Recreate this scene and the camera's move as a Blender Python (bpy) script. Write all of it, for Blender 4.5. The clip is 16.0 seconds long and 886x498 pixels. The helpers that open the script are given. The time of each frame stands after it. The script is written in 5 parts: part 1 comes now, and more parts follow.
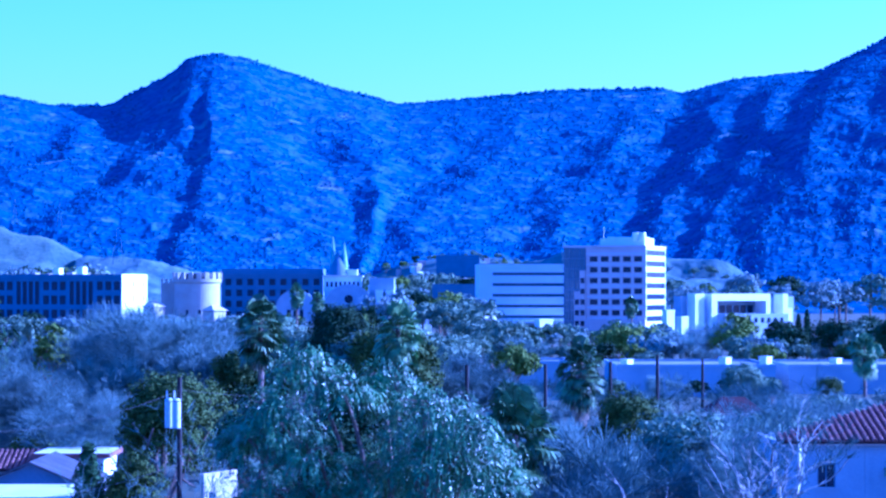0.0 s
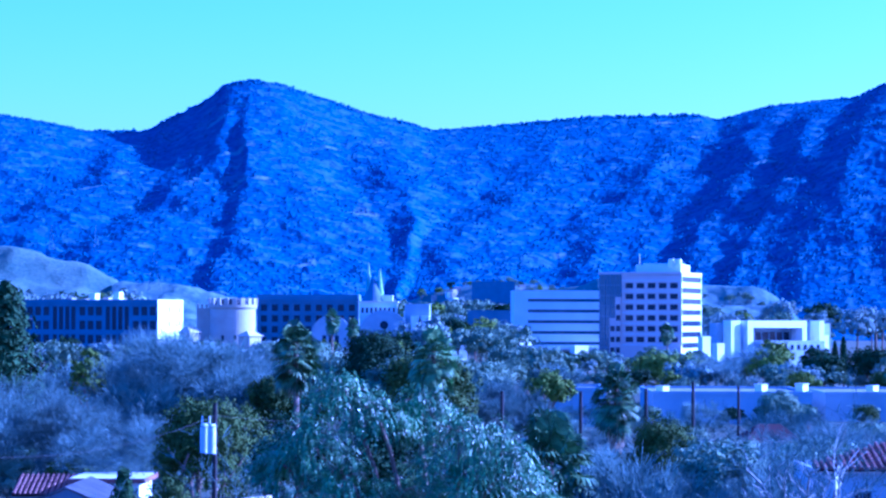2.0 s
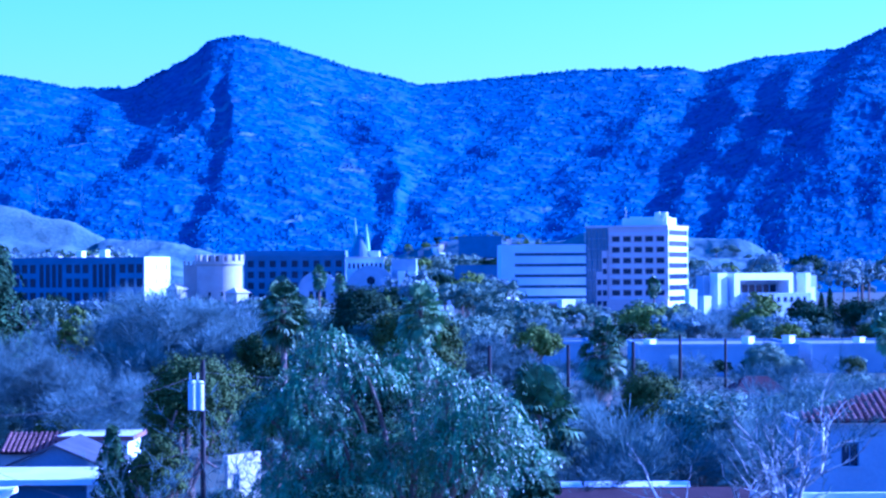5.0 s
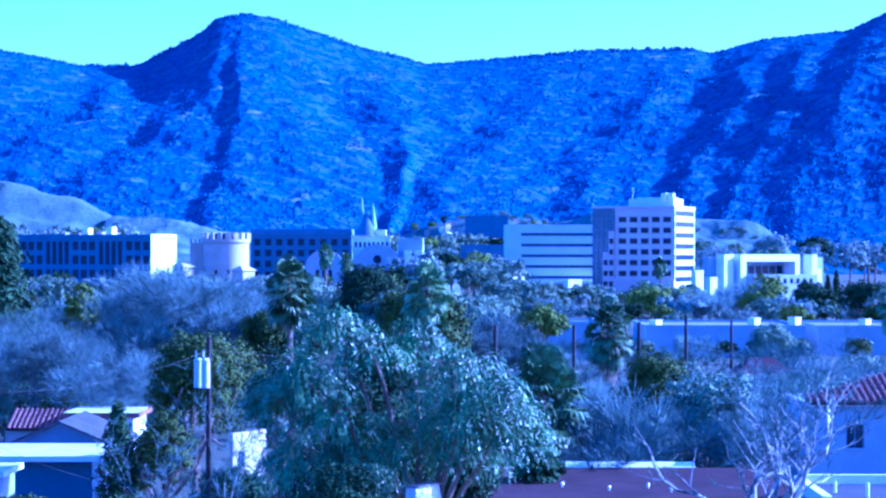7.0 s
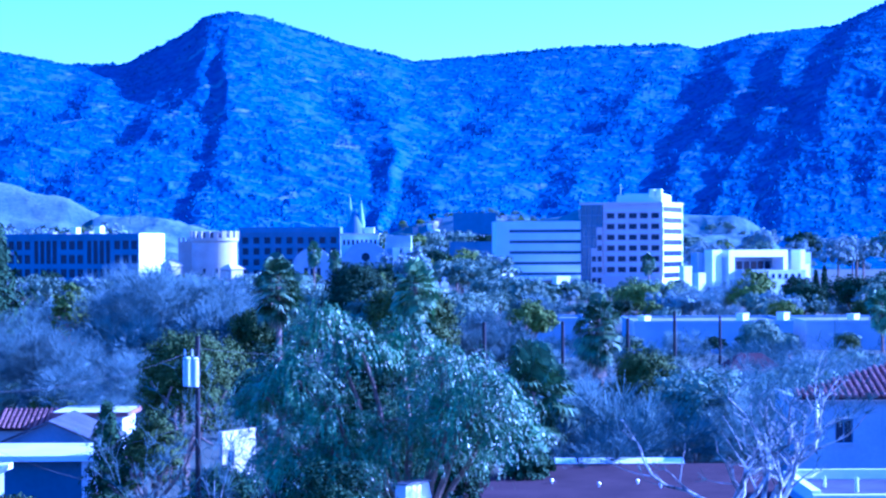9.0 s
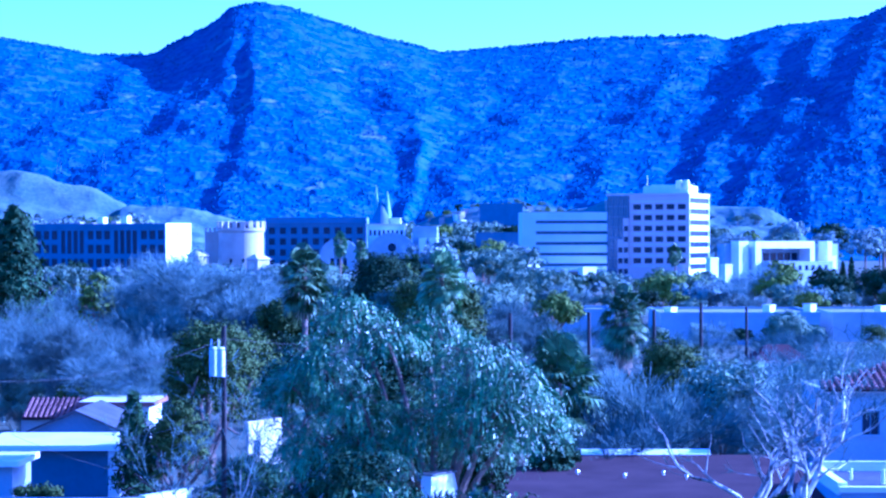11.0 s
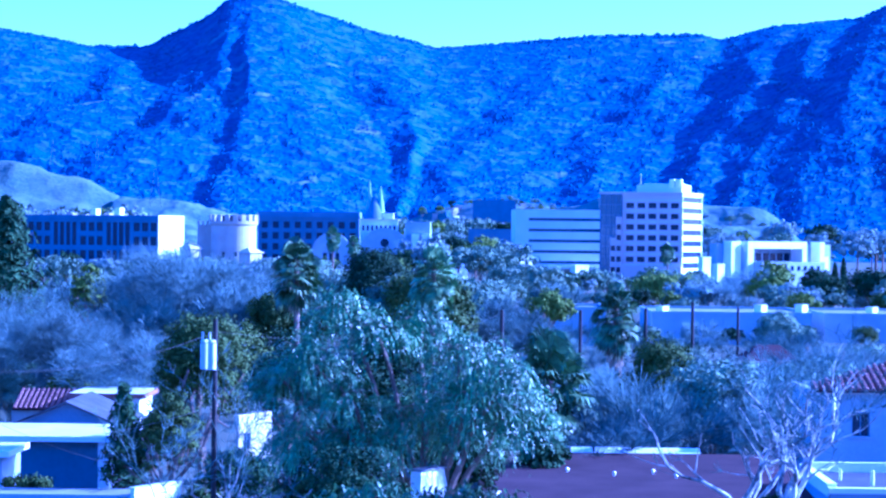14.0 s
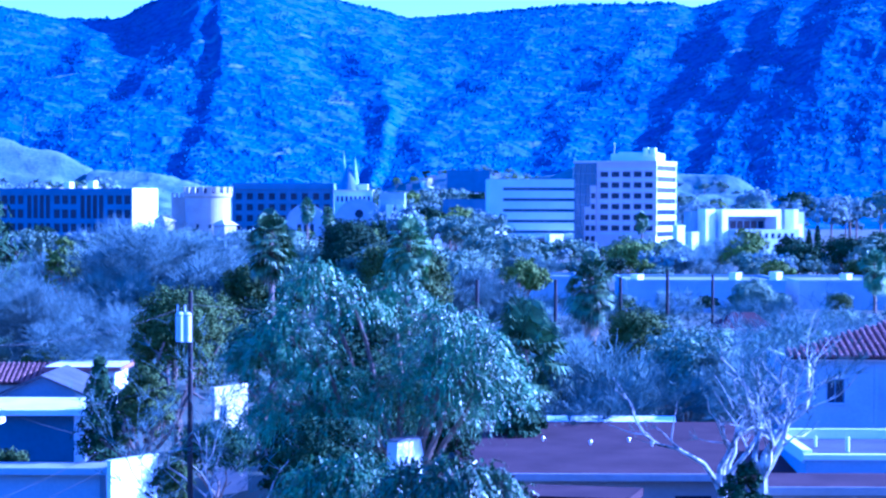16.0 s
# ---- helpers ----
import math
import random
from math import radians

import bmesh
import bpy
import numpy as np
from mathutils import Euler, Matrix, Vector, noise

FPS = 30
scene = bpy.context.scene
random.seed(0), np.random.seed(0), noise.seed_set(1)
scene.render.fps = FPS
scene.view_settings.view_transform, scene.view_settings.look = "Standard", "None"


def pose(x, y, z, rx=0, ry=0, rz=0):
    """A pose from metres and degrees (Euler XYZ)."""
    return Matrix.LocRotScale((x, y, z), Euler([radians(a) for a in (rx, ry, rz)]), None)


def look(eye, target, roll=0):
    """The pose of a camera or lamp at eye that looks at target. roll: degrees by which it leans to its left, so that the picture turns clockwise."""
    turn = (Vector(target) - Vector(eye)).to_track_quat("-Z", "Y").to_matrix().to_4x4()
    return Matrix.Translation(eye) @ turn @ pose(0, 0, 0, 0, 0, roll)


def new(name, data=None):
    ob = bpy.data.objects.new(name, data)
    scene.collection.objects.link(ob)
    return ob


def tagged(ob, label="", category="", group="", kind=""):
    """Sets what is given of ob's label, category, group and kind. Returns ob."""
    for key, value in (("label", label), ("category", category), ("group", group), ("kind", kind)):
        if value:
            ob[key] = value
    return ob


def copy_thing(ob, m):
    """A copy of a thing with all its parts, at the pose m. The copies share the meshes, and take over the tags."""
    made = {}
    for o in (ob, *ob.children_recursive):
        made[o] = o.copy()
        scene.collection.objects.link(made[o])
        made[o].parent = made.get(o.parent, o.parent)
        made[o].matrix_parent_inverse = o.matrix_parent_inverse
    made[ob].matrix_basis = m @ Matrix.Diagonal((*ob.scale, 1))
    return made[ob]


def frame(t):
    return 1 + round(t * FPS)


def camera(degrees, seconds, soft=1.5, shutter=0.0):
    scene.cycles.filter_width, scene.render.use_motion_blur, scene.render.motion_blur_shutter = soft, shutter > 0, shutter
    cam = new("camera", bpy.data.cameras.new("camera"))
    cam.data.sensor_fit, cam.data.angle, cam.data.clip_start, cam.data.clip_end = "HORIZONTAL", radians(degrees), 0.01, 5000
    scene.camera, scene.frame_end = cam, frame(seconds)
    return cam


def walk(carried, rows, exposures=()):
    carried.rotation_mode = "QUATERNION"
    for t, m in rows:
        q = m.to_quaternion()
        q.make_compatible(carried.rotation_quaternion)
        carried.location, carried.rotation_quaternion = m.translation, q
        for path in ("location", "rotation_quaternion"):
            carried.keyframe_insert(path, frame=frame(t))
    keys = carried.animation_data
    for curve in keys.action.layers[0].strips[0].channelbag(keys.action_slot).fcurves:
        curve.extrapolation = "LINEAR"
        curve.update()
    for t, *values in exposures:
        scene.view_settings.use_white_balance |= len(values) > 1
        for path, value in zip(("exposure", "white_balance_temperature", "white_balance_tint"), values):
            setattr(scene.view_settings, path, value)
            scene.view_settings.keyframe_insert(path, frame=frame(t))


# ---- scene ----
# ---- the camera: it stands on one high spot and turns where it is ----
cam = camera(22.0, 16.0, soft=2.4)
EYE = 15.0
# seconds, yaw, pitch, roll
ROWS = [
    (0, 0.000, 1.122, 0.000),
    (0.5, 0.293, 1.206, 0.171),
    (1, 0.571, 1.390, -0.086),
    (1.5, 0.828, 1.619, -0.005),
    (2, 0.889, 1.778, -0.154),
    (2.5, 0.860, 1.824, -0.082),
    (3, 0.551, 1.786, 0.101),
    (3.5, 0.278, 1.522, 0.297),
    (4, 0.339, 1.090, 0.102),
    (4.2, 0.517, 0.864, 0.299),
    (6.5, 0.757, 0.414, 0.136),
    (7, 0.720, 0.126, -0.067),
    (7.5, 0.578, 0.077, 0.038),
    (8, 0.406, 0.127, 0.092),
    (8.5, 0.340, 0.209, -0.012),
    (9, 0.427, 0.057, 0.273),
    (11.3, 1.409, -0.177, 0.038),
    (11.5, 1.842, -0.127, 0.041),
    (12, 1.701, -0.089, 0.012),
    (12.5, 1.640, -0.148, 0.185),
    (13, 1.359, -0.231, 0.256),
    (13.5, 1.137, -0.422, -0.395),
    (14, 0.905, -0.276, -0.620),
    (14.5, 0.419, -0.344, -0.574),
    (15, 0.200, -0.530, -0.351),
    (15.5, 0.165, -0.785, -0.169),
    (16, 0.263, -1.018, -0.146),
]
EXPOSURES = [(0.0, 1.47, 3285, 50), (4.0, 1.42, 3285, 50), (7.0, 1.72, 3285, 50), (12.5, 1.82, 3285, 50), (16.0, 1.97, 3285, 50)]
walk(cam, [(t, pose(0, 0, EYE, 90 + pitch, roll, yaw)) for t, yaw, pitch, roll in ROWS], EXPOSURES)

# ---- sky and sun: clear winter afternoon, sun low on the right ----
SUN_AZ, SUN_EL = 12.0, 24.0
world = bpy.data.worlds.new("world")
scene.world = world
world.use_nodes = True
wn = world.node_tree
sky = wn.nodes.new("ShaderNodeTexSky")
sky.sky_type = "NISHITA"
sky.sun_disc = False
sky.sun_elevation = radians(SUN_EL)
sky.sun_rotation = radians(90 - SUN_AZ)
sky.air_density, sky.dust_density, sky.ozone_density = 1.0, 1.6, 1.2
wn.nodes["Background"].inputs["Strength"].default_value = 0.085
wn.links.new(sky.outputs[0], wn.nodes["Background"].inputs["Color"])
sun = new("sun", bpy.data.lights.new("sun", "SUN"))
sun.data.energy, sun.data.angle, sun.data.color = 5.0, radians(0.6), (1.0, 0.85, 0.60)
sun_dir = Vector((math.cos(radians(SUN_AZ)) * math.cos(radians(SUN_EL)), math.sin(radians(SUN_AZ)) * math.cos(radians(SUN_EL)), math.sin(radians(SUN_EL))))
sun.matrix_world = look(Vector((0, 0, 60)) + sun_dir * 40, (0, 0, 60))


# ---- materials ----
def material(name, a, b, scale=1.0, rough=0.8, bump=0.3, grain=12.0, metal=0.0, vary=0.0, dist=0.05, spec=0.3):
    """Two colours mixed by broad stains and by fine grain, with relief; vary: per-object and per-island change of value."""
    m = bpy.data.materials.new(name)
    m.use_nodes = True
    n, l = m.node_tree.nodes, m.node_tree.links
    bs = n["Principled BSDF"]
    geo = n.new("ShaderNodeNewGeometry")
    broad, fine = n.new("ShaderNodeTexNoise"), n.new("ShaderNodeTexNoise")
    broad.inputs["Scale"].default_value, broad.inputs["Detail"].default_value = scale, 5
    fine.inputs["Scale"].default_value, fine.inputs["Detail"].default_value = scale * grain, 4
    for t in (broad, fine):
        l.new(geo.outputs["Position"], t.inputs["Vector"])
    add = n.new("ShaderNodeMath")
    add.operation = "MULTIPLY_ADD"
    l.new(fine.outputs["Fac"], add.inputs[0])
    add.inputs[1].default_value = 0.5
    l.new(broad.outputs["Fac"], add.inputs[2])
    ramp = n.new("ShaderNodeMapRange")
    ramp.inputs["From Min"].default_value, ramp.inputs["From Max"].default_value = 0.5, 1.0
    l.new(add.outputs[0], ramp.inputs["Value"])
    mix = n.new("ShaderNodeMix")
    mix.data_type = "RGBA"
    mix.inputs["A"].default_value, mix.inputs["B"].default_value = (*a, 1), (*b, 1)
    l.new(ramp.outputs[0], mix.inputs["Factor"])
    colour = mix.outputs["Result"]
    if vary:
        info = n.new("ShaderNodeObjectInfo")
        both = n.new("ShaderNodeMath")
        both.operation = "ADD"
        l.new(info.outputs["Random"], both.inputs[0])
        l.new(geo.outputs["Random Per Island"], both.inputs[1])
        rng = n.new("ShaderNodeMapRange")
        rng.inputs["From Max"].default_value = 2.0
        rng.inputs["To Min"].default_value, rng.inputs["To Max"].default_value = 1 - vary, 1 + vary
        l.new(both.outputs[0], rng.inputs["Value"])
        hsv = n.new("ShaderNodeHueSaturation")
        l.new(rng.outputs[0], hsv.inputs["Value"])
        l.new(colour, hsv.inputs["Color"])
        colour = hsv.outputs["Color"]
    l.new(colour, bs.inputs["Base Color"])
    bs.inputs["Roughness"].default_value, bs.inputs["Metallic"].default_value = rough, metal
    bs.inputs["Specular IOR Level"].default_value = spec
    if bump:
        bp = n.new("ShaderNodeBump")
        bp.inputs["Strength"].default_value, bp.inputs["Distance"].default_value = bump, dist
        l.new(fine.outputs["Fac"], bp.inputs["Height"])
        l.new(bp.outputs["Normal"], bs.inputs["Normal"])
    return m


def hillside(name):
    """Scrub in three sizes of mottling, with dry grass between and bare pale earth in a few patches; blue distance haze
    is mixed into the colours.
    """
    m = bpy.data.materials.new(name)
    m.use_nodes = True
    n, l = m.node_tree.nodes, m.node_tree.links
    bs = n["Principled BSDF"]
    geo = n.new("ShaderNodeNewGeometry")

    def patches(scale, lo, hi, detail=4):
        t, r = n.new("ShaderNodeTexNoise"), n.new("ShaderNodeMapRange")
        t.inputs["Scale"].default_value, t.inputs["Detail"].default_value = scale, detail
        r.inputs["From Min"].default_value, r.inputs["From Max"].default_value = lo, hi
        l.new(geo.outputs["Position"], t.inputs["Vector"])
        l.new(t.outputs["Fac"], r.inputs["Value"])
        return r.outputs[0]

    def mixed(fac, a, b):
        x = n.new("ShaderNodeMix")
        x.data_type = "RGBA"
        l.new(fac, x.inputs["Factor"])
        for key, c in (("A", a), ("B", b)):
            if isinstance(c, tuple):
                x.inputs[key].default_value = (*c, 1)
            else:
                l.new(c, x.inputs[key])
        return x.outputs["Result"]
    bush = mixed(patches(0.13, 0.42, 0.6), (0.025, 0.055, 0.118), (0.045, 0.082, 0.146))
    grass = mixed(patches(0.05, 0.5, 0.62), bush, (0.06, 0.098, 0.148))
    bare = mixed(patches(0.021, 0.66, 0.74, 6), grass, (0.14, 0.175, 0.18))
    l.new(bare, bs.inputs["Base Color"])
    bs.inputs["Roughness"].default_value, bs.inputs["Specular IOR Level"].default_value = 0.95, 0.05
    bp = n.new("ShaderNodeBump")
    bp.inputs["Strength"].default_value, bp.inputs["Distance"].default_value = 0.3, 3.0
    l.new(patches(0.2, 0.3, 0.7), bp.inputs["Height"])
    l.new(bp.outputs["Normal"], bs.inputs["Normal"])
    return m


M = {
    "shade_dark": material("shade_dark", (0.03, 0.032, 0.035), (0.05, 0.052, 0.055), 0.6, 0.6, 0.1, 12),
    "earth": material("dry_earth", (0.03, 0.043, 0.02), (0.068, 0.078, 0.045), 0.05, 0.95, 0.4, 20),
    "hazy_chaparral": hillside("hazy_chaparral"),
    # the shrub's base colour holds the same blue distance haze
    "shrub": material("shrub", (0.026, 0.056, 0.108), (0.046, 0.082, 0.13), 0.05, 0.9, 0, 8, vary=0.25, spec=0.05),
    "bare_slope": material("bare_slope", (0.036, 0.066, 0.062), (0.115, 0.15, 0.12), 0.03, 0.95, 0.6, 14, dist=1.0, spec=0.05),
    "scrub_slope": material("scrub_slope", (0.04, 0.072, 0.078), (0.135, 0.175, 0.165), 0.05, 0.95, 0.6, 6, dist=1.0, spec=0.05),
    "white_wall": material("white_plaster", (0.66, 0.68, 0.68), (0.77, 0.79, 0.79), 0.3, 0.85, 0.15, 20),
    "cream_wall": material("cream_plaster", (0.33, 0.305, 0.245), (0.44, 0.41, 0.335), 0.3, 0.85, 0.15, 20),
    "pink_stone": material("pink_stone", (0.46, 0.39, 0.34), (0.57, 0.49, 0.43), 0.15, 0.7, 0.15, 25),
    "pale_stone": material("pale_stone", (0.52, 0.57, 0.58), (0.63, 0.68, 0.69), 0.15, 0.75, 0.15, 25),
    # the blue of shaded walls is mixed into this stucco's base colour
    "shade_blue_stucco": material("shade_blue_stucco", (0.25, 0.29, 0.325), (0.33, 0.37, 0.405), 0.35, 0.9, 0.2, 22),
    "shingle": material("dark_shingle", (0.05, 0.052, 0.055), (0.09, 0.092, 0.095), 0.6, 0.95, 0.5, 30, spec=0.08),
    "grey_wall": material("grey_plaster", (0.24, 0.23, 0.22), (0.34, 0.33, 0.31), 0.2, 0.85, 0.15, 20),
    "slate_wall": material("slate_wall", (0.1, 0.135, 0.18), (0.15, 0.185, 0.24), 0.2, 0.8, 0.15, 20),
    "glass": material("window_glass", (0.008, 0.014, 0.03), (0.014, 0.024, 0.045), 0.1, 0.2, 0, 10, spec=0.25),
    "blue_glass": material("blue_glass", (0.045, 0.075, 0.1), (0.07, 0.11, 0.14), 0.1, 0.15, 0, 10, spec=0.6),
    "terracotta": material("terracotta", (0.11, 0.05, 0.04), (0.2, 0.11, 0.085), 1.2, 0.85, 0.3, 10, vary=0.35),
    "mortar": material("roof_mortar", (0.42, 0.37, 0.32), (0.55, 0.5, 0.44), 1.0, 0.9, 0.3, 10),
    "brown_roof": material("brown_roofing", (0.03, 0.019, 0.019), (0.056, 0.036, 0.034), 0.5, 0.95, 0.6, 40, dist=0.02, spec=0.05),
    "grey_roof": material("grey_roofing", (0.15, 0.155, 0.16), (0.25, 0.255, 0.26), 0.4, 0.9, 0.4, 30, dist=0.02, spec=0.1),
    "white_roof": material("white_roofing", (0.46, 0.46, 0.45), (0.62, 0.62, 0.60), 0.5, 0.8, 0.2, 20),
    "bark": material("brown_bark", (0.10, 0.075, 0.05), (0.2, 0.16, 0.12), 2.0, 0.95, 0.6, 8),
    "white_bark": material("pale_bark", (0.03, 0.028, 0.025), (0.66, 0.66, 0.61), 1.1, 0.85, 0.4, 4),
    "pale_twig": material("pale_twig", (0.13, 0.165, 0.145), (0.29, 0.36, 0.32), 0.8, 0.9, 0, 8, vary=0.3, spec=0.1),
    "grey_twig": material("grey_twig", (0.07, 0.105, 0.09), (0.15, 0.205, 0.18), 0.4, 0.9, 0, 8, vary=0.35, spec=0.1),
    "palm_leaf": material("palm_leaf", (0.04, 0.085, 0.024), (0.17, 0.26, 0.09), 0.9, 0.45, 0, 6, vary=0.6, spec=0.3),
    "dead_frond": material("dead_frond", (0.25, 0.19, 0.12), (0.42, 0.34, 0.22), 0.8, 0.8, 0, 6, vary=0.3),
    "weeping_leaf": material("weeping_leaf", (0.022, 0.07, 0.02), (0.1, 0.2, 0.058), 0.6, 0.42, 0, 6, vary=0.7, spec=0.5),
    "dark_leaf": material("dark_leaf", (0.01, 0.026, 0.008), (0.04, 0.076, 0.022), 0.3, 0.75, 0, 6, vary=0.45, spec=0.1),
    "olive_leaf": material("olive_leaf", (0.026, 0.05, 0.008), (0.075, 0.105, 0.018), 0.3, 0.75, 0, 6, vary=0.4, spec=0.1),
    "lime_leaf": material("lime_leaf", (0.09, 0.14, 0.015), (0.18, 0.23, 0.03), 0.3, 0.75, 0, 6, vary=0.35, spec=0.1),
    "grey_leaf": material("grey_leaf", (0.1, 0.155, 0.09), (0.21, 0.27, 0.165), 0.3, 0.75, 0, 6, vary=0.4, spec=0.1),
    "steel": material("galvanised_steel", (0.45, 0.46, 0.47), (0.6, 0.6, 0.6), 2.0, 0.45, 0.1, 8, metal=0.6),
    "grey_paint": material("grey_enamel", (0.50, 0.52, 0.54), (0.62, 0.64, 0.66), 1.0, 0.4, 0.05, 10),
    "pole_wood": material("pole_wood", (0.018, 0.017, 0.016), (0.04, 0.036, 0.032), 1.0, 0.9, 0.4, 14),
    "wire": material("wire", (0.03, 0.03, 0.03), (0.05, 0.05, 0.05), 1.0, 0.5, 0, 4),
    "copper": material("green_copper", (0.16, 0.26, 0.24), (0.26, 0.38, 0.34), 0.5, 0.6, 0.1, 10),
}


# ---- small building tools ----
def part(name, bm, mat, parent=None, label=""):
    me = bpy.data.meshes.new(name)
    if isinstance(bm, tuple):
        me.from_pydata(*bm)
    else:
        bm.to_mesh(me)
        bm.free()
    me.materials.append(M[mat] if isinstance(mat, str) else mat)
    ob = new(name, me)
    if parent:
        ob.parent = parent
    if label:
        ob["label"] = label
    return ob


def thing(name, label, category, m, group="", kind=""):
    ob = new(name)
    ob.matrix_world = m
    return tagged(ob, label, category, group, kind)


def box(bm, x0, x1, y0, y1, z0, z1, bevel=0.0):
    g = bmesh.ops.create_cube(bm, size=1, matrix=Matrix.Translation(((x0 + x1) / 2, (y0 + y1) / 2, (z0 + z1) / 2)) @ Matrix.Diagonal((x1 - x0, y1 - y0, z1 - z0, 1)))
    if bevel:
        bmesh.ops.bevel(bm, geom=list({e for v in g["verts"] for e in v.link_edges}), offset=bevel, segments=1, affect="EDGES")
    return bm


def boxes(*rows, bevel=0.0):
    bm = bmesh.new()
    for r in rows:
        box(bm, *r, bevel)
    return bm


def cyl(bm, x, y, z0, z1, r0, r1=None, n=16):
    bmesh.ops.create_cone(bm, cap_ends=True, segments=n, radius1=r0, radius2=r0 if r1 is None else r1, depth=z1 - z0, matrix=Matrix.Translation((x, y, (z0 + z1) / 2)))
    return bm


def tubes(segs, sides=5):
    """Tapered tubes along segments (p, q, radius at p, radius at q), as vertices, edges and faces."""
    vs, fs = [], []
    ring = [(math.cos(2 * math.pi * k / sides), math.sin(2 * math.pi * k / sides)) for k in range(sides)]
    for p, q, r0, r1 in segs:
        ax = (q - p).normalized()
        u = ax.orthogonal().normalized()
        w = ax.cross(u)
        b = len(vs)
        for c, r in ((p, r0), (q, r1)):
            vs += [tuple(c + u * (r * cs) + w * (r * sn)) for cs, sn in ring]
        fs += [(b + k, b + (k + 1) % sides, b + sides + (k + 1) % sides, b + sides + k) for k in range(sides)]
    return vs, [], fs


def wall_with_openings(w, h, cols, rows, ww, wh, x_pad, z_pad, t=0.4):
    """A wall in the plane y = 0 (outside towards -y), from x 0 to w and z 0 to h, with a grid of openings; returns the wall's bmesh and the openings' centres."""
    bm = bmesh.new()
    px = (w - 2 * x_pad) / cols
    pz = (h - 2 * z_pad) / rows
    spots = []
    z = 0.0
    for r in range(rows):
        zc = z_pad + pz * (r + 0.5)
        box(bm, 0, w, 0, t, z, zc - wh / 2)
        x = 0.0
        for c in range(cols):
            xc = x_pad + px * (c + 0.5)
            box(bm, x, xc - ww / 2, 0, t, zc - wh / 2, zc + wh / 2)
            spots.append((xc, zc))
            x = xc + ww / 2
        box(bm, x, w, 0, t, zc - wh / 2, zc + wh / 2)
        z = zc + wh / 2
    box(bm, 0, w, 0, t, z, h)
    return bm, spots


def windowed_face(parent, m, w, h, cols, rows, ww, wh, x_pad, z_pad, wall, glass="glass", mullion=True, t=0.4):
    bm, spots = wall_with_openings(w, h, cols, rows, ww, wh, x_pad, z_pad, t)
    part("wall", bm, wall, parent).matrix_basis = m
    pane = None
    for x, z in spots:
        if pane is None:
            bm = boxes((-ww / 2, ww / 2, 0, 0.05, -wh / 2, wh / 2))
            pane = part("window", bm, glass, parent)
            mesh = pane.data
        else:
            pane = new("window", mesh)
            pane.parent = parent
        pane.matrix_basis = m @ Matrix.Translation((x, t * 0.75, z))


# ---- large structure: ground, mountain, foothill ----
def lattice(shape_seed, x, y):
    """Smooth value noise in -1..1 on arrays."""
    xi, yi = np.floor(x).astype(int), np.floor(y).astype(int)
    fx, fy = x - xi, y - yi
    fx, fy = fx * fx * (3 - 2 * fx), fy * fy * (3 - 2 * fy)

    def h(a, b):
        v = np.sin(a * 127.1 + b * 311.7 + shape_seed * 74.7) * 43758.5453
        return (v - np.floor(v)) * 2 - 1
    return (h(xi, yi) * (1 - fx) + h(xi + 1, yi) * fx) * (1 - fy) + (h(xi, yi + 1) * (1 - fx) + h(xi + 1, yi + 1) * fx) * fy


def fbm(seed, x, y, octaves=5):
    out, amp, tot = 0, 1.0, 0
    for k in range(octaves):
        out = out + amp * lattice(seed + k, x * 2 ** k, y * 2 ** k)
        tot += amp
        amp *= 0.5
    return out / tot


def grid_faces(nu, nv):
    i = np.arange(nu * nv).reshape(nv, nu)
    return np.stack([i[:-1, :-1], i[:-1, 1:], i[1:, 1:], i[1:, :-1]], -1).reshape(-1, 4)


def sheet(name, X, Y, Z, mat, smooth=True):
    nv, nu = X.shape
    me = bpy.data.meshes.new(name)
    me.from_pydata(np.stack([X, Y, Z], -1).reshape(-1, 3).tolist(), [], grid_faces(nu, nv).tolist())
    me.materials.append(M[mat])
    if smooth:
        me.polygons.foreach_set("use_smooth", [True] * len(me.polygons))
    return new(name, me)


gx, gy = np.meshgrid(np.linspace(-5200, 5200, 90), np.linspace(-3000, 6500, 90))
tagged(sheet("ground", gx, gy, 0 * gx, "earth"), "flat dry valley floor of earth and lawn", "ground", kind="structure")

# crest height over the bearing of the ridge (tangent), in metres at its own distance
CREST = [(-0.36, 175), (-0.27, 215), (-0.225, 268), (-0.194, 255), (-0.172, 241), (-0.147, 241), (-0.120, 281), (-0.112, 302), (-0.101, 307), (-0.088, 303), (-0.066, 282),
         (-0.050, 265), (-0.034, 255), (-0.021, 243), (0.004, 248), (0.05, 261), (0.098, 263), (0.104, 256), (0.128, 274), (0.150, 281), (0.165, 284), (0.178, 301), (0.194, 326), (0.23, 375), (0.36, 380)]
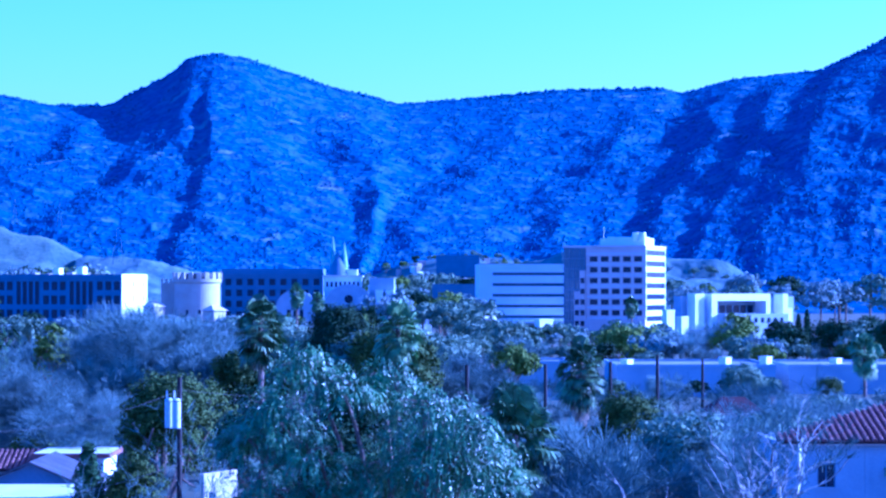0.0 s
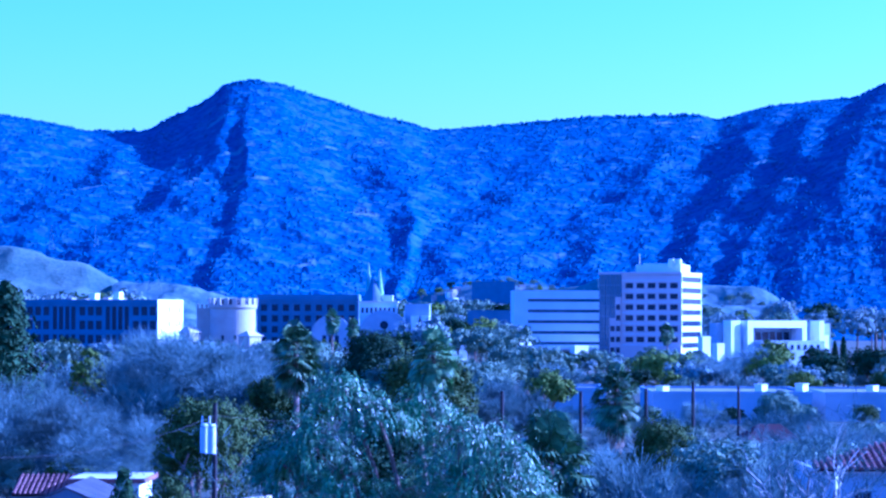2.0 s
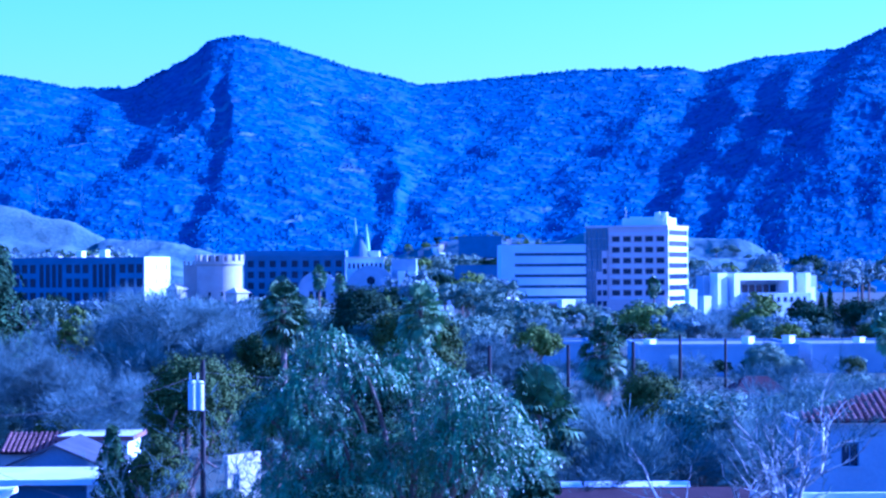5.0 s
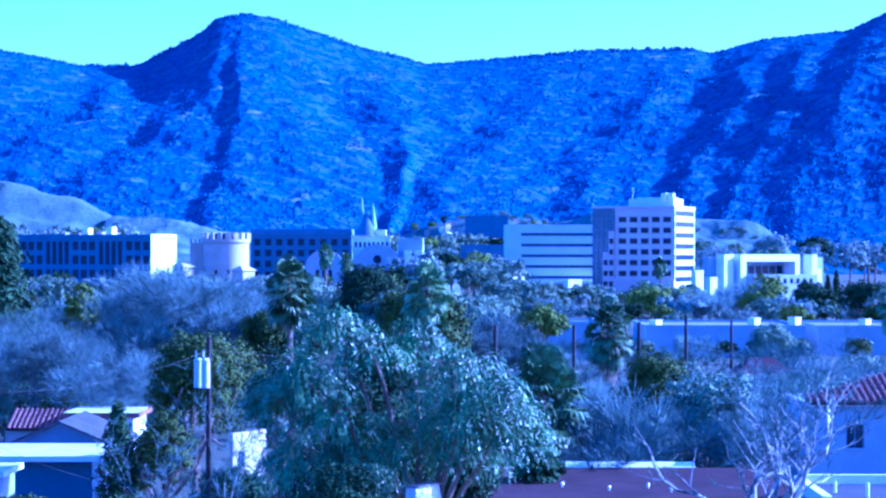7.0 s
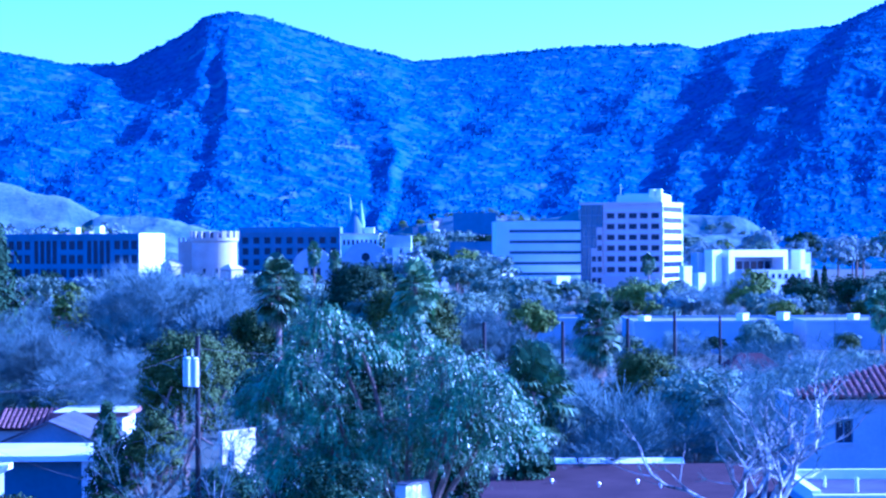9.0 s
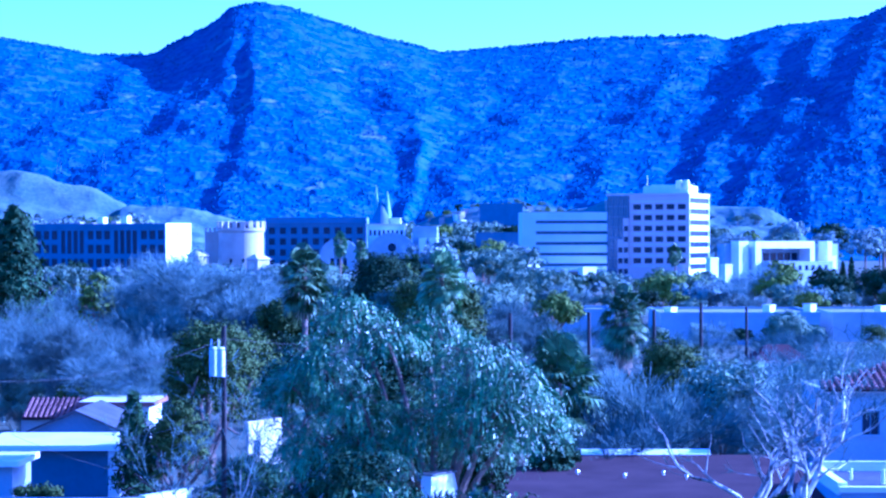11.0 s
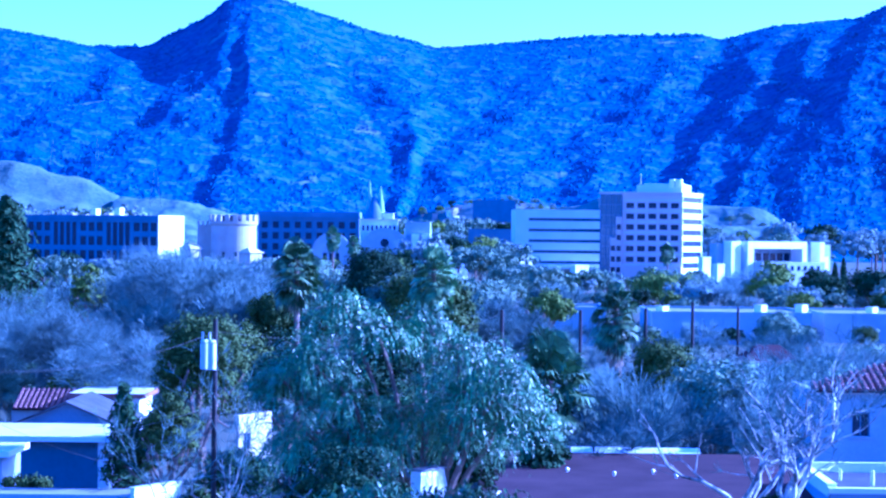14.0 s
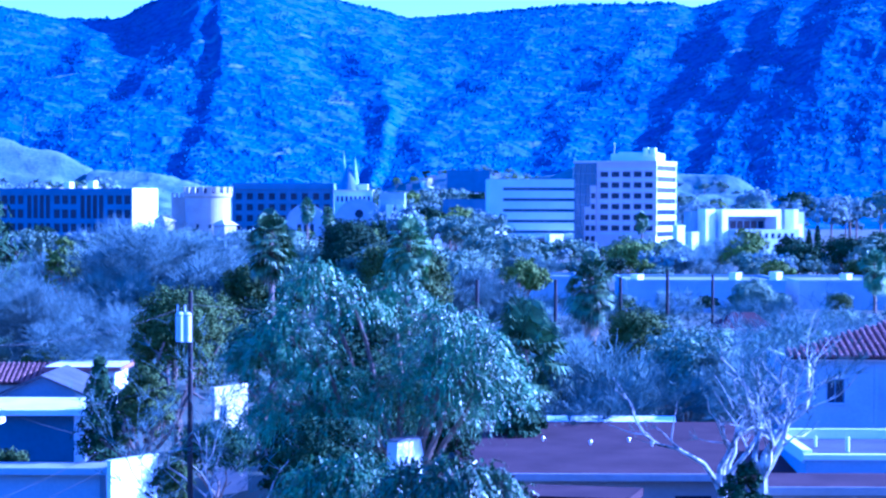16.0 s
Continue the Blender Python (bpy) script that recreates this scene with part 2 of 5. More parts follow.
# gullies and spurs, in turn from left to right: bearing at a quarter, half, three quarters and the top of the slope; depth or height
GULLIES = [
    (-0.3966, -0.3767, -0.3048, -0.285, 8), (-0.3271, -0.2974, -0.2379, -0.218, 8), (-0.2528, -0.218, -0.1697, -0.1536, 8),
    (-0.1932, -0.1672, -0.1362, -0.1238, 11), (-0.1263, -0.1159, -0.1084, -0.1074, 5), (-0.0383, -0.0425, -0.0574, -0.0643, 13),
    (-0.0284, -0.0209, 0.0076, 0.0225, 8), (0.0386, 0.0418, 0.0478, 0.0522, 9), (0.082, 0.0907, 0.1018, 0.0969, 9),
    (0.1093, 0.1217, 0.1316, 0.144, 6), (0.1341, 0.1465, 0.1564, 0.1737, 7), (0.1737, 0.1861, 0.1985, 0.2208, 8),
    (0.2357, 0.2531, 0.268, 0.2878, 9)]
SPURS = [
    (-0.3619, -0.3321, -0.2825, -0.2651, 8), (-0.3048, -0.2676, -0.2081, -0.1932, 8), (-0.2255, -0.1908, -0.158, -0.1441, 8),
    (-0.1759, -0.1511, -0.1164, -0.1109, 11), (-0.1164, -0.1102, -0.104, -0.104, 12), (-0.0321, -0.0301, -0.0284, -0.0296, 9),
    (-0.0172, 0.0014, 0.0324, 0.0398, 8), (0.0485, 0.0609, 0.0807, 0.0869, 11), (0.0914, 0.1038, 0.1222, 0.1316, 9),
    (0.1172, 0.1321, 0.1445, 0.1589, 7), (0.144, 0.1613, 0.1737, 0.1985, 8), (0.1886, 0.2084, 0.2208, 0.2432, 9),
    (0.2853, 0.3101, 0.3225, 0.3473, 9)]
NU, NV = 1100, 360
bear = np.linspace(-0.36, 0.36, NU)
run = np.linspace(0, 1, NV)
B, S = np.meshgrid(bear, run)
crest = np.interp(bear, [c[0] for c in CREST], [c[1] + 14 for c in CREST])
crest = np.convolve(np.pad(crest, 4, mode="edge"), np.ones(9) / 9, mode="valid")
DC = 2900.0
D = 1620 + S * 1500
T = np.clip((D - 1720) / (DC - 1720), 0, 1.2)
WX = B * 2900
rise = np.where(T < 1, 0.18 * T + 0.82 * (T ** 1.35), 1 - 2.2 * (T - 1))
broad = np.convolve(np.pad(crest, 90, mode="edge"), np.ones(181) / 181, mode="valid")
near_top = np.clip((T - 0.35) / 0.65, 0, 1) ** 1.6
Zm = (crest[None, :] * near_top + broad[None, :] * (1 - near_top)) * rise
body = np.clip(4 * T * (1 - T), 0, 1)
warp = 0.011 * fbm(11, B * 26, T * 5, 5)
lines = [(line, sign) for pair in zip(GULLIES, SPURS) for line, sign in zip(pair, (-1, 1))]
steps = np.array([0.25, 0.5, 0.75, 1.0])
relief = np.zeros_like(Zm)
for i in range(NV):
    at_b = np.array([np.interp(T[i, 0] if T[i, 0] < 1 else 1.0, steps, line[:4]) for line, sign in lines])
    relief[i] = np.interp(B[i] + warp[i], np.maximum.accumulate(at_b), [sign * line[4] for line, sign in lines])
for k in range(3):
    relief = (np.roll(relief, 1, 1) + 2 * relief + np.roll(relief, -1, 1)) / 4
    relief[1:-1] = (relief[:-2] + 2 * relief[1:-1] + relief[2:]) / 4
Zm += 0.36 * relief * np.clip(body * 1.5, 0, 1) * np.clip((1 - T) * 6, 0, 1) * (1 + 0.7 * fbm(13, WX / 120, D / 140, 3))
side = np.clip((B - 0.045) / 0.15, 0, 1)
Zm += 78 * body * (side * side * (3 - 2 * side) - 0.3 * side)
ridged = 1 - np.abs(fbm(21, (WX + 0.5 * D) / 120, (D - 0.2 * WX) / 190, 4)) * 2.2
Zm += 4.5 * body * (ridged - 0.4)
Zm += 3.4 * np.clip(body * 1.6, 0.12, 1) * fbm(31, WX / 36, D / 48, 5)
Zm += (1.9 * np.clip(fbm(41, WX / 7, D / 9, 3), -0.1, 1)) * np.clip(T * 6, 0, 1)
Zm = np.where(T <= 0, -4, Zm)
mountain = tagged(sheet("mountain", B * D, D, Zm, "hazy_chaparral"), "scrub-covered mountain ridge with steep spurs and gullies", "mountain", kind="structure")

# scrub on the slopes
rng = np.random.default_rng(4)
oct_v = np.array([(1, 0, 0), (0, 1, 0), (-1, 0, 0), (0, -1, 0), (0, 0, 1), (0.6, 0.6, 0.6), (-0.6, 0.5, 0.7)])
oct_f = [(0, 5, 4), (5, 1, 4), (1, 6, 4), (6, 2, 4), (2, 3, 4), (3, 0, 4), (0, 1, 5), (1, 2, 6)]
vs, fs = [], []
cnt = 0
top_row = int(np.argmin(np.abs(T[:, 0] - 1.0)))
while cnt < 17000:
    i, j = rng.integers(2, NV - 45), rng.integers(90, NU - 90)
    if cnt % 9 == 0:
        i = top_row - rng.integers(0, 5)
    dens = fbm(51, np.array([B[i, j] * 110.0]), np.array([D[i, j] / 90.0]))[0]
    if T[i, j] <= 0.02 or T[i, j] > 1.01 or (cnt % 9 and dens < rng.uniform(-0.35, 0.35)):
        continue
    r = rng.uniform(0.7, 1.8) * (1.25 if rng.random() < 0.1 else 1) * (1.5 if cnt % 9 == 0 and dens > 0 else 1)
    c = np.array([B[i, j] * D[i, j] + rng.uniform(-1, 1), D[i, j], Zm[i, j] + 0.1 * r])
    k = len(vs)
    vs += (c + oct_v * r * rng.uniform(0.75, 1.2, (7, 3))).tolist()
    fs += [tuple(k + a for a in f) for f in oct_f]
    cnt += 1
tagged(part("hillside_scrub", (vs, [], fs), "shrub"), "dark haze-blue scrub bushes over the mountain slopes", "shrub", kind="stuff")


def knoll(name, label, x, y, w, d, h, seed, mat="bare_slope"):
    u, v = np.meshgrid(np.linspace(-1, 1, 90), np.linspace(-1, 1, 60))
    r = np.sqrt(u ** 2 + v ** 2)
    z = h * np.clip(1 - r ** 2.2, -0.2, 1) * (1 + 0.18 * fbm(seed, u * 2.5, v * 2.5)) + 0.5 * fbm(seed + 3, u * 14, v * 14)
    return tagged(sheet(name, x + u * w, y + v * d, z - 0.6, mat), label, "hill", kind="structure")


def bank(name, label, line, y, front, back, seed, mat):
    """A long foothill with a level terrace and a steep cut bank under its brow; line: x and height along the brow."""
    xs = np.linspace(line[0][0], line[-1][0], 120)
    brow = np.interp(xs, [p[0] for p in line], [p[1] for p in line])
    v = np.linspace(0, 1.25, 70)
    rise = np.interp(v, [0, 0.3, 0.72, 0.86, 1.0, 1.05, 1.25], [0, 0.3, 0.66, 0.7, 0.99, 1.0, -0.1])
    X, V = np.meshgrid(xs, v)
    Y = np.where(V < 1, y - front * (1 - V), y + back * (V - 1) * 4)
    Z = brow[None, :] * rise[:, None] * (1 + 0.05 * fbm(seed, X / 30, Y / 40)) + 2.2 * fbm(seed + 3, X / 11, Y / 14) - 0.8
    return tagged(sheet(name, X, Y, Z, mat), label, "hill", kind="structure")


bank("hill_1", "bare tan graded foothill with a cut bank", [(-430, 62), (-330, 60), (-276, 58), (-262, 53.5), (-250, 50), (-232, 46), (-216, 39), (-200, 20), (-188, 2)], 1350, 230, 60, 61, "bare_slope")
bank("hill_2", "low scrubby foothill behind the studios", [(-232, 20), (-214, 37), (-190, 37), (-165, 34), (-147, 29), (-120, 20), (-88, 2)], 1330, 200, 60, 62, "scrub_slope")
bank("hill_4", "pale cut slope behind the office tower", [(20, 10), (40, 29), (52, 34), (78, 42), (110, 43), (150, 38), (184, 37), (196, 29), (222, 4)], 1480, 120, 60, 64, "scrub_slope")
knoll("hill_3", "scrubby slope with bare patches at the mountain foot", 14.64, 1640, 105.717, 110, 42, 63, "scrub_slope")


# ---- the town: offices and studios ----
def office_tower():
    a = 21.0
    t = thing("office_tower", "eight-storey pink stone office tower with a glass corner", "office building", pose(71.21, 800, 0, 0, 0, -a))
    w, dp, h = 30.2, 26.0, 31.66
    # front faces -y, from x -w to 0; the sunny side faces +x
    part("body", boxes((-w + 0.5, -0.5, 0.5, dp, 0, h - 0.6)), "slate_wall", t)
    windowed_face(t, pose(-22.0, 0, 0), 22.0, h, 5, 7, 2.9, 1.9, 0.8, 2.53, "pink_stone")
    windowed_face(t, pose(0, 0.02, 0, 0, 0, 90), dp, h, 1, 8, dp - 1.6, 1.9, 0.4, 0.3, "pale_stone")
    # glass corner
    bm = boxes((-w, -22.02, -0.3, dp * 0.7, 0, h - 0.5))
    part("glass_corner", bm, "blue_glass", t)
    for k in range(9):
        z = 1.5 + k * h / 8.6
        part("mullion", boxes((-w - 0.1, -22.05, -0.45, -0.28, z, z + 0.35)), "slate_wall", t)
    for k in range(5):
        x = -w + 0.2 + k * 1.9
        part("mullion", boxes((x, x + 0.25, -0.42, -0.27, 0, h - 0.6)), "slate_wall", t)
    for k in range(1, 8):
        z = 2.53 + k * 3.8
        part("string_course", boxes((-22.0, 0.02, -0.12, -0.004, z - 0.12, z + 0.12)), "pale_stone", t)
    part("parapet", boxes((-w - 0.2, 0.2, -0.4, dp + 0.2, h - 0.5, h + 0.3)), "pink_stone", t)
    # the stone front steps out to the left as it comes down
    for x0, x1, top, n in ((-24.1, -22.0, 23.2, 5), (-26.2, -24.1, 15.8, 3)):
        part("step_block", boxes((x0, x1 - 0.01, -0.9, 0.6, 0, top)), "pink_stone", t)
        for k in range(n):
            z = 4.43 + 3.8 * k
            part("window", boxes((x0 + 0.35, x1 - 0.2, -0.96, -0.9, z - 0.95, z + 0.95)), "glass", t)
    part("podium", boxes((-21.9, 0.4, -2.2, -0.46, 0, 6.0)), "pink_stone", t)
    part("penthouse", boxes((-18.0, -1.5, 4, 16, h + 0.3, h + 3.0), (-15.5, -3.0, 5, 15, h + 3.0, h + 3.5)), "pale_stone", t)
    part("antenna", cyl(bmesh.new(), -17.2, 6, h + 0.3, h + 7.0, 0.12), "steel", t)
    for x in (-5.2, -2.6):
        part("dish", cyl(bmesh.new(), x, 5, h + 2.0, h + 5.0, 1.4, 1.1), "white_wall", t)
    return t


def banded_office():
    t = thing("office_building", "pale five-storey office block with dark ribbon windows", "office building", pose(13.49, 850, 0, 0, 0, 3))
    w, h, dp = 32.875, 25.54, 22.0
    part("body", boxes((0.3, w - 0.3, 0.6, dp, 0, h - 0.3)), "blue_glass", t)
    n = 5
    for k in range(n + 1):
        z0 = h - 2.6 - k * 4.0 if k else h - 2.6
        part("spandrel", boxes((0, w, 0, 0.8, max(z0, 0), z0 + 2.85)), "pale_stone", t)
    part("end_wall", boxes((-0.05, 5.0, -0.05, dp, 0, h)), "pale_stone", t)
    part("end_wall", boxes((w, w + 0.3, 0, dp, 0, h)), "pale_stone", t)
    part("roof", boxes((-0.1, w + 0.4, -0.1, dp + 0.1, h, h + 0.5)), "pale_stone", t)
    part("entrance_canopy", boxes((8, w + 1, -6, -0.06, 4.0, 5.0)), "white_wall", t)
    return t


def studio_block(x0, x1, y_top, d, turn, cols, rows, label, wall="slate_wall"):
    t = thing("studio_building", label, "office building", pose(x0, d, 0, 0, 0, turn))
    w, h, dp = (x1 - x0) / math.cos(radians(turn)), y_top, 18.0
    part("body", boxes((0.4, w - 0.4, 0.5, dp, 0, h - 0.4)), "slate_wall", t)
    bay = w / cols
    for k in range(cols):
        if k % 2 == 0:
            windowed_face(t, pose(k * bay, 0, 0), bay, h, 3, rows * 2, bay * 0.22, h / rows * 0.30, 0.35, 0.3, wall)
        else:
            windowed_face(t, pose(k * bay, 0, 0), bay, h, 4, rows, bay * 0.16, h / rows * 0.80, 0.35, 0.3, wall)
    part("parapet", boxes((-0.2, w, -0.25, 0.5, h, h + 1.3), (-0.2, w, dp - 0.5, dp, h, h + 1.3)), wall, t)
    part("roof", boxes((-0.2, w, 0.5, dp - 0.5, h - 0.3, h + 0.1)), "grey_roof", t)
    return t, w, h, dp


def turret():
    t = thing("castle_turret", "round cream castle turret with a crenellated crown", "tower", pose(-75.49, 700, 0))
    r, h = 6.942, 17.95
    part("shaft", cyl(bmesh.new(), 0, 0, 0, h, r, n=48), "cream_wall", t)
    part("corbel", cyl(bmesh.new(), 0, 0, h, h + 0.7, r, r + 0.5, n=48), "cream_wall", t)
    bm = bmesh.new()
    bmesh.ops.create_cone(bm, cap_ends=False, segments=48, radius1=r + 0.5, radius2=r + 0.5, depth=0.8, matrix=Matrix.Translation((0, 0, h + 1.1)))
    bmesh.ops.create_cone(bm, cap_ends=False, segments=48, radius1=r + 0.1, radius2=r + 0.1, depth=0.8, matrix=Matrix.Translation((0, 0, h + 1.1)))
    part("crown_ring", bm, "cream_wall", t)
    mesh = None
    for k in range(18):
        a = 2 * math.pi * k / 18
        if mesh is None:
            ob = part("merlon", boxes((-0.7, 0.7, -0.3, 0.3, 0, 2.1), bevel=0.05), "cream_wall", t)
            mesh = ob.data
        else:
            ob = new("merlon", mesh)
            ob.parent = t
        ob.matrix_basis = pose((r + 0.3) * math.cos(a), (r + 0.3) * math.sin(a), h + 1.4, 0, 0, math.degrees(a) + 90)
    # dark cone added inside the crown so the merlon gaps look shaded
    part("gap_shade_cone", cyl(bmesh.new(), 0, 0, h + 0.6, h + 3.2, r - 0.4, r - 2.0, n=48), "shade_dark", t)
    for a in (-110, -78, -46):
        part("window", boxes((-0.4, 0.4, -0.1, 0.2, 0, 1.3)), "glass", t).matrix_basis = pose((r + 0.02) * math.cos(radians(a)), (r + 0.02) * math.sin(radians(a)), h - 9.2, 0, 0, a + 90)
    part("wing", boxes((-r - 4.2, -r + 1.0, 0, 6, 0, h - 0.2), (-r - 4.2, -r + 1.0, -0.2, 0, h - 1.2, h + 0.4)), "cream_wall", t)
    for k in range(4):
        part("merlon", boxes((-r - 4.2 + k * 1.35, -r - 3.5 + k * 1.35, -0.2, 0.2, h + 0.4, h + 1.6)), "cream_wall", t)


def tile_gable(name, label, x0, x1, d, z0, z1, depth, wall="cream_wall", roof="terracotta", turn=0):
    """A small distant house with a tiled hip roof."""
    t = thing(name, label, "house", pose((x0 + x1) / 2, d, 0, 0, 0, turn))
    w = (x1 - x0) / 2
    part("wall", boxes((-w, w, 0, depth, 0, z0)), wall, t)
    v = [(-w - 0.5, -0.5, z0), (w + 0.5, -0.5, z0), (w + 0.5, depth + 0.5, z0), (-w - 0.5, depth + 0.5, z0), (-w * 0.5, depth / 2, z1), (w * 0.5, depth / 2, z1)]
    part("roof", (v, [], [(0, 1, 5, 4), (1, 2, 5), (2, 3, 4, 5), (3, 0, 4), (3, 2, 1, 0)]), roof, t)
    return t


def mission_hall():
    """The gabled studio with an arcaded upper storey and two spires."""
    t = thing("studio_hall", "pale studio hall with curved gables, arcade and twin green spires", "studio building", pose(-31.95, 720, 0))
    part("body", boxes((-19.636, 8.568, 2, 20, 0, 13.21)), "shade_blue_stucco", t)
    for cx, r in ((-82, 34), (12, 44)):
        n = 24
        R = r * 0.1785
        cxm = cx * 0.1785
        z = 10.54
        bm = bmesh.new()
        ring = [(-R, 0), (R, 0), (R, z)] + [(R * math.cos(math.pi * k / n), z + R * 0.95 * math.sin(math.pi * k / n)) for k in range(1, n)] + [(-R, z)]
        f = bm.faces.new([bm.verts.new((cxm + x, 0, zz)) for x, zz in ring])
        ex = bmesh.ops.extrude_face_region(bm, geom=[f])
        bmesh.ops.translate(bm, verts=[e for e in ex["geom"] if isinstance(e, bmesh.types.BMVert)], vec=(0, 1.99, 0))
        bmesh.ops.recalc_face_normals(bm, faces=bm.faces)
        part("gable", bm, "shade_blue_stucco", t)
        for k in range(3):
            part("window", boxes((cxm - 2.7 + k * 2.0, cxm - 1.5 + k * 2.0, -0.05, 0.1, z - 3.0, z - 0.6)), "glass", t)
        arch = bmesh.new()
        bmesh.ops.create_cone(arch, cap_ends=True, segments=20, radius1=R * 0.17, radius2=R * 0.17, depth=0.12, matrix=pose(cxm, -0.02, z + R * 0.35, 90, 0, 0))
        part("round_window", arch, "glass", t)
    z0, z1 = 15.54, 20.36
    w = 12.139
    windowed_face(t, pose(-w / 2, 6, z0), w, z1 - z0, 8, 1, 0.75, 1.7, 0.4, 0.9, "pale_stone")
    part("upper_body", boxes((-w / 2 + 0.2, w / 2 - 0.2, 6.4, 14, z0 - 4, z1)), "pale_stone", t)
    part("upper_roof", boxes((-w / 2 - 0.4, w / 2 + 0.4, 5.6, 14.4, z1, z1 + 0.5)), "white_roof", t)
    part("canopy", boxes((-1.428, 4.284, 1.0, 5.5, 15.54, 17.5)), "white_wall", t)
    part("hat_roof", cyl(bmesh.new(), -1.6, 9, z1 + 0.5, 28.21, 3.9, 0.3, 20), "slate_wall", t, "dark conical roof")
    for x, top, rb in ((-18, 33.2, 1.15), (2, 31.4, 1.35)):
        X = x * 0.1785
        bm = bmesh.new()
        cyl(bm, X, 9, z1 + 0.5, z1 + 3.0, rb * 0.95, rb * 0.9, 12)
        cyl(bm, X, 9, z1 + 3.0, top, rb, 0.12, 12)
        part("spire", bm, "copper", t, "tapering green copper spire")
    part("spire_base", boxes((0.714, 4.641, 7, 12, z1 + 0.5, z1 + 2.4)), "white_wall", t)
    # side hall
    part("side_hall", boxes((8.568, 16.423, 3, 20, 0, 20)), "shade_blue_stucco", t)
    for x in (66, 84):
        part("end_block", boxes((x * 0.1785 - 1.2, x * 0.1785 + 1.2, 1, 2.98, 0, 16.25)), "white_wall", t)


def white_hall():
    t = thing("white_building", "low white modern building with a framed recessed facade", "office building", pose(74.8, 700, 0, 0, 0, 32))
    w, h = 45.47, 15
    # body and lower wing are coloured blue-grey to look shaded beside the white frame
    part("body", boxes((0, w, 3.0, 6.5, 0, h - 0.8)), "shade_blue_stucco", t)
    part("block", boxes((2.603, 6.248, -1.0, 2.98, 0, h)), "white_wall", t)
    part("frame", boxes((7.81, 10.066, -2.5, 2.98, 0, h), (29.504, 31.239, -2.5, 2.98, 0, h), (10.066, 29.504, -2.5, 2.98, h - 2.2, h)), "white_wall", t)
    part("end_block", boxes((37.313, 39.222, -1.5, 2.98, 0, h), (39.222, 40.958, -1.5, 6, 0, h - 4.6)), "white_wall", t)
    part("lower_wing", boxes((10.413, 35.578, -6, -2.6, 0, 8.75)), "shade_blue_stucco", t)
    for k in range(9):
        part("window", boxes((11.454 + k * 2.6, 11.454 + 1.2 + k * 2.6, -6.06, -5.9, 5.98, 7.54)), "glass", t)
    for k in range(6):
        part("window", boxes((12.496 + k * 2.8, 12.496 + 2.2 + k * 2.8, 2.9, 3.05, h - 6.0, h - 3.6)), "glass", t)


def lattice_tower(x, y, h, w, z=0.0):
    t = thing("pylon", "steel lattice transmission pylon on the foothill", "pylon", pose(x, y, z), "pylons")
    segs = []
    c = [Vector((sx * w / 2, sy * w / 2, 0)) for sx, sy in ((-1, -1), (1, -1), (1, 1), (-1, 1))]
    top = [Vector((v.x * 0.16, v.y * 0.16, h)) for v in c]
    r = 0.11
    for a, b in zip(c, top):
        segs.append((a, b, r, r * 0.7))
    n = 6
    for k in range(n):
        f0, f1 = k / n, (k + 1) / n
        for i in range(4):
            j = (i + 1) % 4
            segs.append((c[i].lerp(top[i], f0), c[j].lerp(top[j], f1), r * 0.5, r * 0.5))
    for f in (0.74, 0.86, 0.97):
        segs.append((Vector((-w * 0.55, 0, h * f)), Vector((w * 0.55, 0, h * f)), r * 0.8, r * 0.8))
    part("frame", tubes(segs, 4), "slate_wall", t)


def shed(name, label, x0, x1, d, z1, depth, wall="white_wall", roof="white_roof", turn=0, doors=0, z0=0):
    """A flat-roofed low building with a parapet and openings."""
    t = thing(name, label, "building", pose(x0, d, z0, 0, 0, turn))
    w = x1 - x0
    h = z1 - z0
    part("wall", boxes((0, w, 0, depth, 0, h - 0.3)), wall, t)
    part("roof", boxes((0.25, w - 0.25, 0.25, depth - 0.25, h - 0.3, h - 0.1)), roof, t)
    part("parapet", boxes((-0.1, w + 0.1, -0.1, 0.2, h - 0.3, h + 0.25), (-0.1, w + 0.1, depth - 0.2, depth + 0.1, h - 0.3, h + 0.25), (-0.1, 0.2, 0.2, depth - 0.2, h - 0.3, h + 0.25), (w - 0.2, w + 0.1, 0.2, depth - 0.2, h - 0.3, h + 0.25)), wall, t)
    for k in range(doors):
        x = w * (k + 0.5) / doors
        part("window", boxes((x - w / doors * 0.3, x + w / doors * 0.3, -0.06, 0.02, h * 0.35, h * 0.7)), "glass", t)
    return t


office_tower()
banded_office()
white_hall()
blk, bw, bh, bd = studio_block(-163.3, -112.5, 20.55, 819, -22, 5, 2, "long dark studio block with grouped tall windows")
# white end wall and pale panes stand for sun, the dark slate front for shade
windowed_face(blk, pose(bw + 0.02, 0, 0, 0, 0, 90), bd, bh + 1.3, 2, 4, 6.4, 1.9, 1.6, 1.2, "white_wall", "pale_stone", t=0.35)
for x, zz in ((122, 3.6), (172, 4.0)):
    part("roof_unit", boxes((x * 0.198 - 1, x * 0.198 + 1.4, 6, 9, bh + 0.1, bh + zz)), "white_wall", blk)
for k in range(7):
    part("roof_unit", boxes((6 + k * 5.1, 8.2 + k * 5.1, 9 + k % 3, 12 + k % 3, bh + 0.1, bh + 1.2 + (k * 37 % 10) * 0.12)), "grey_wall", blk)
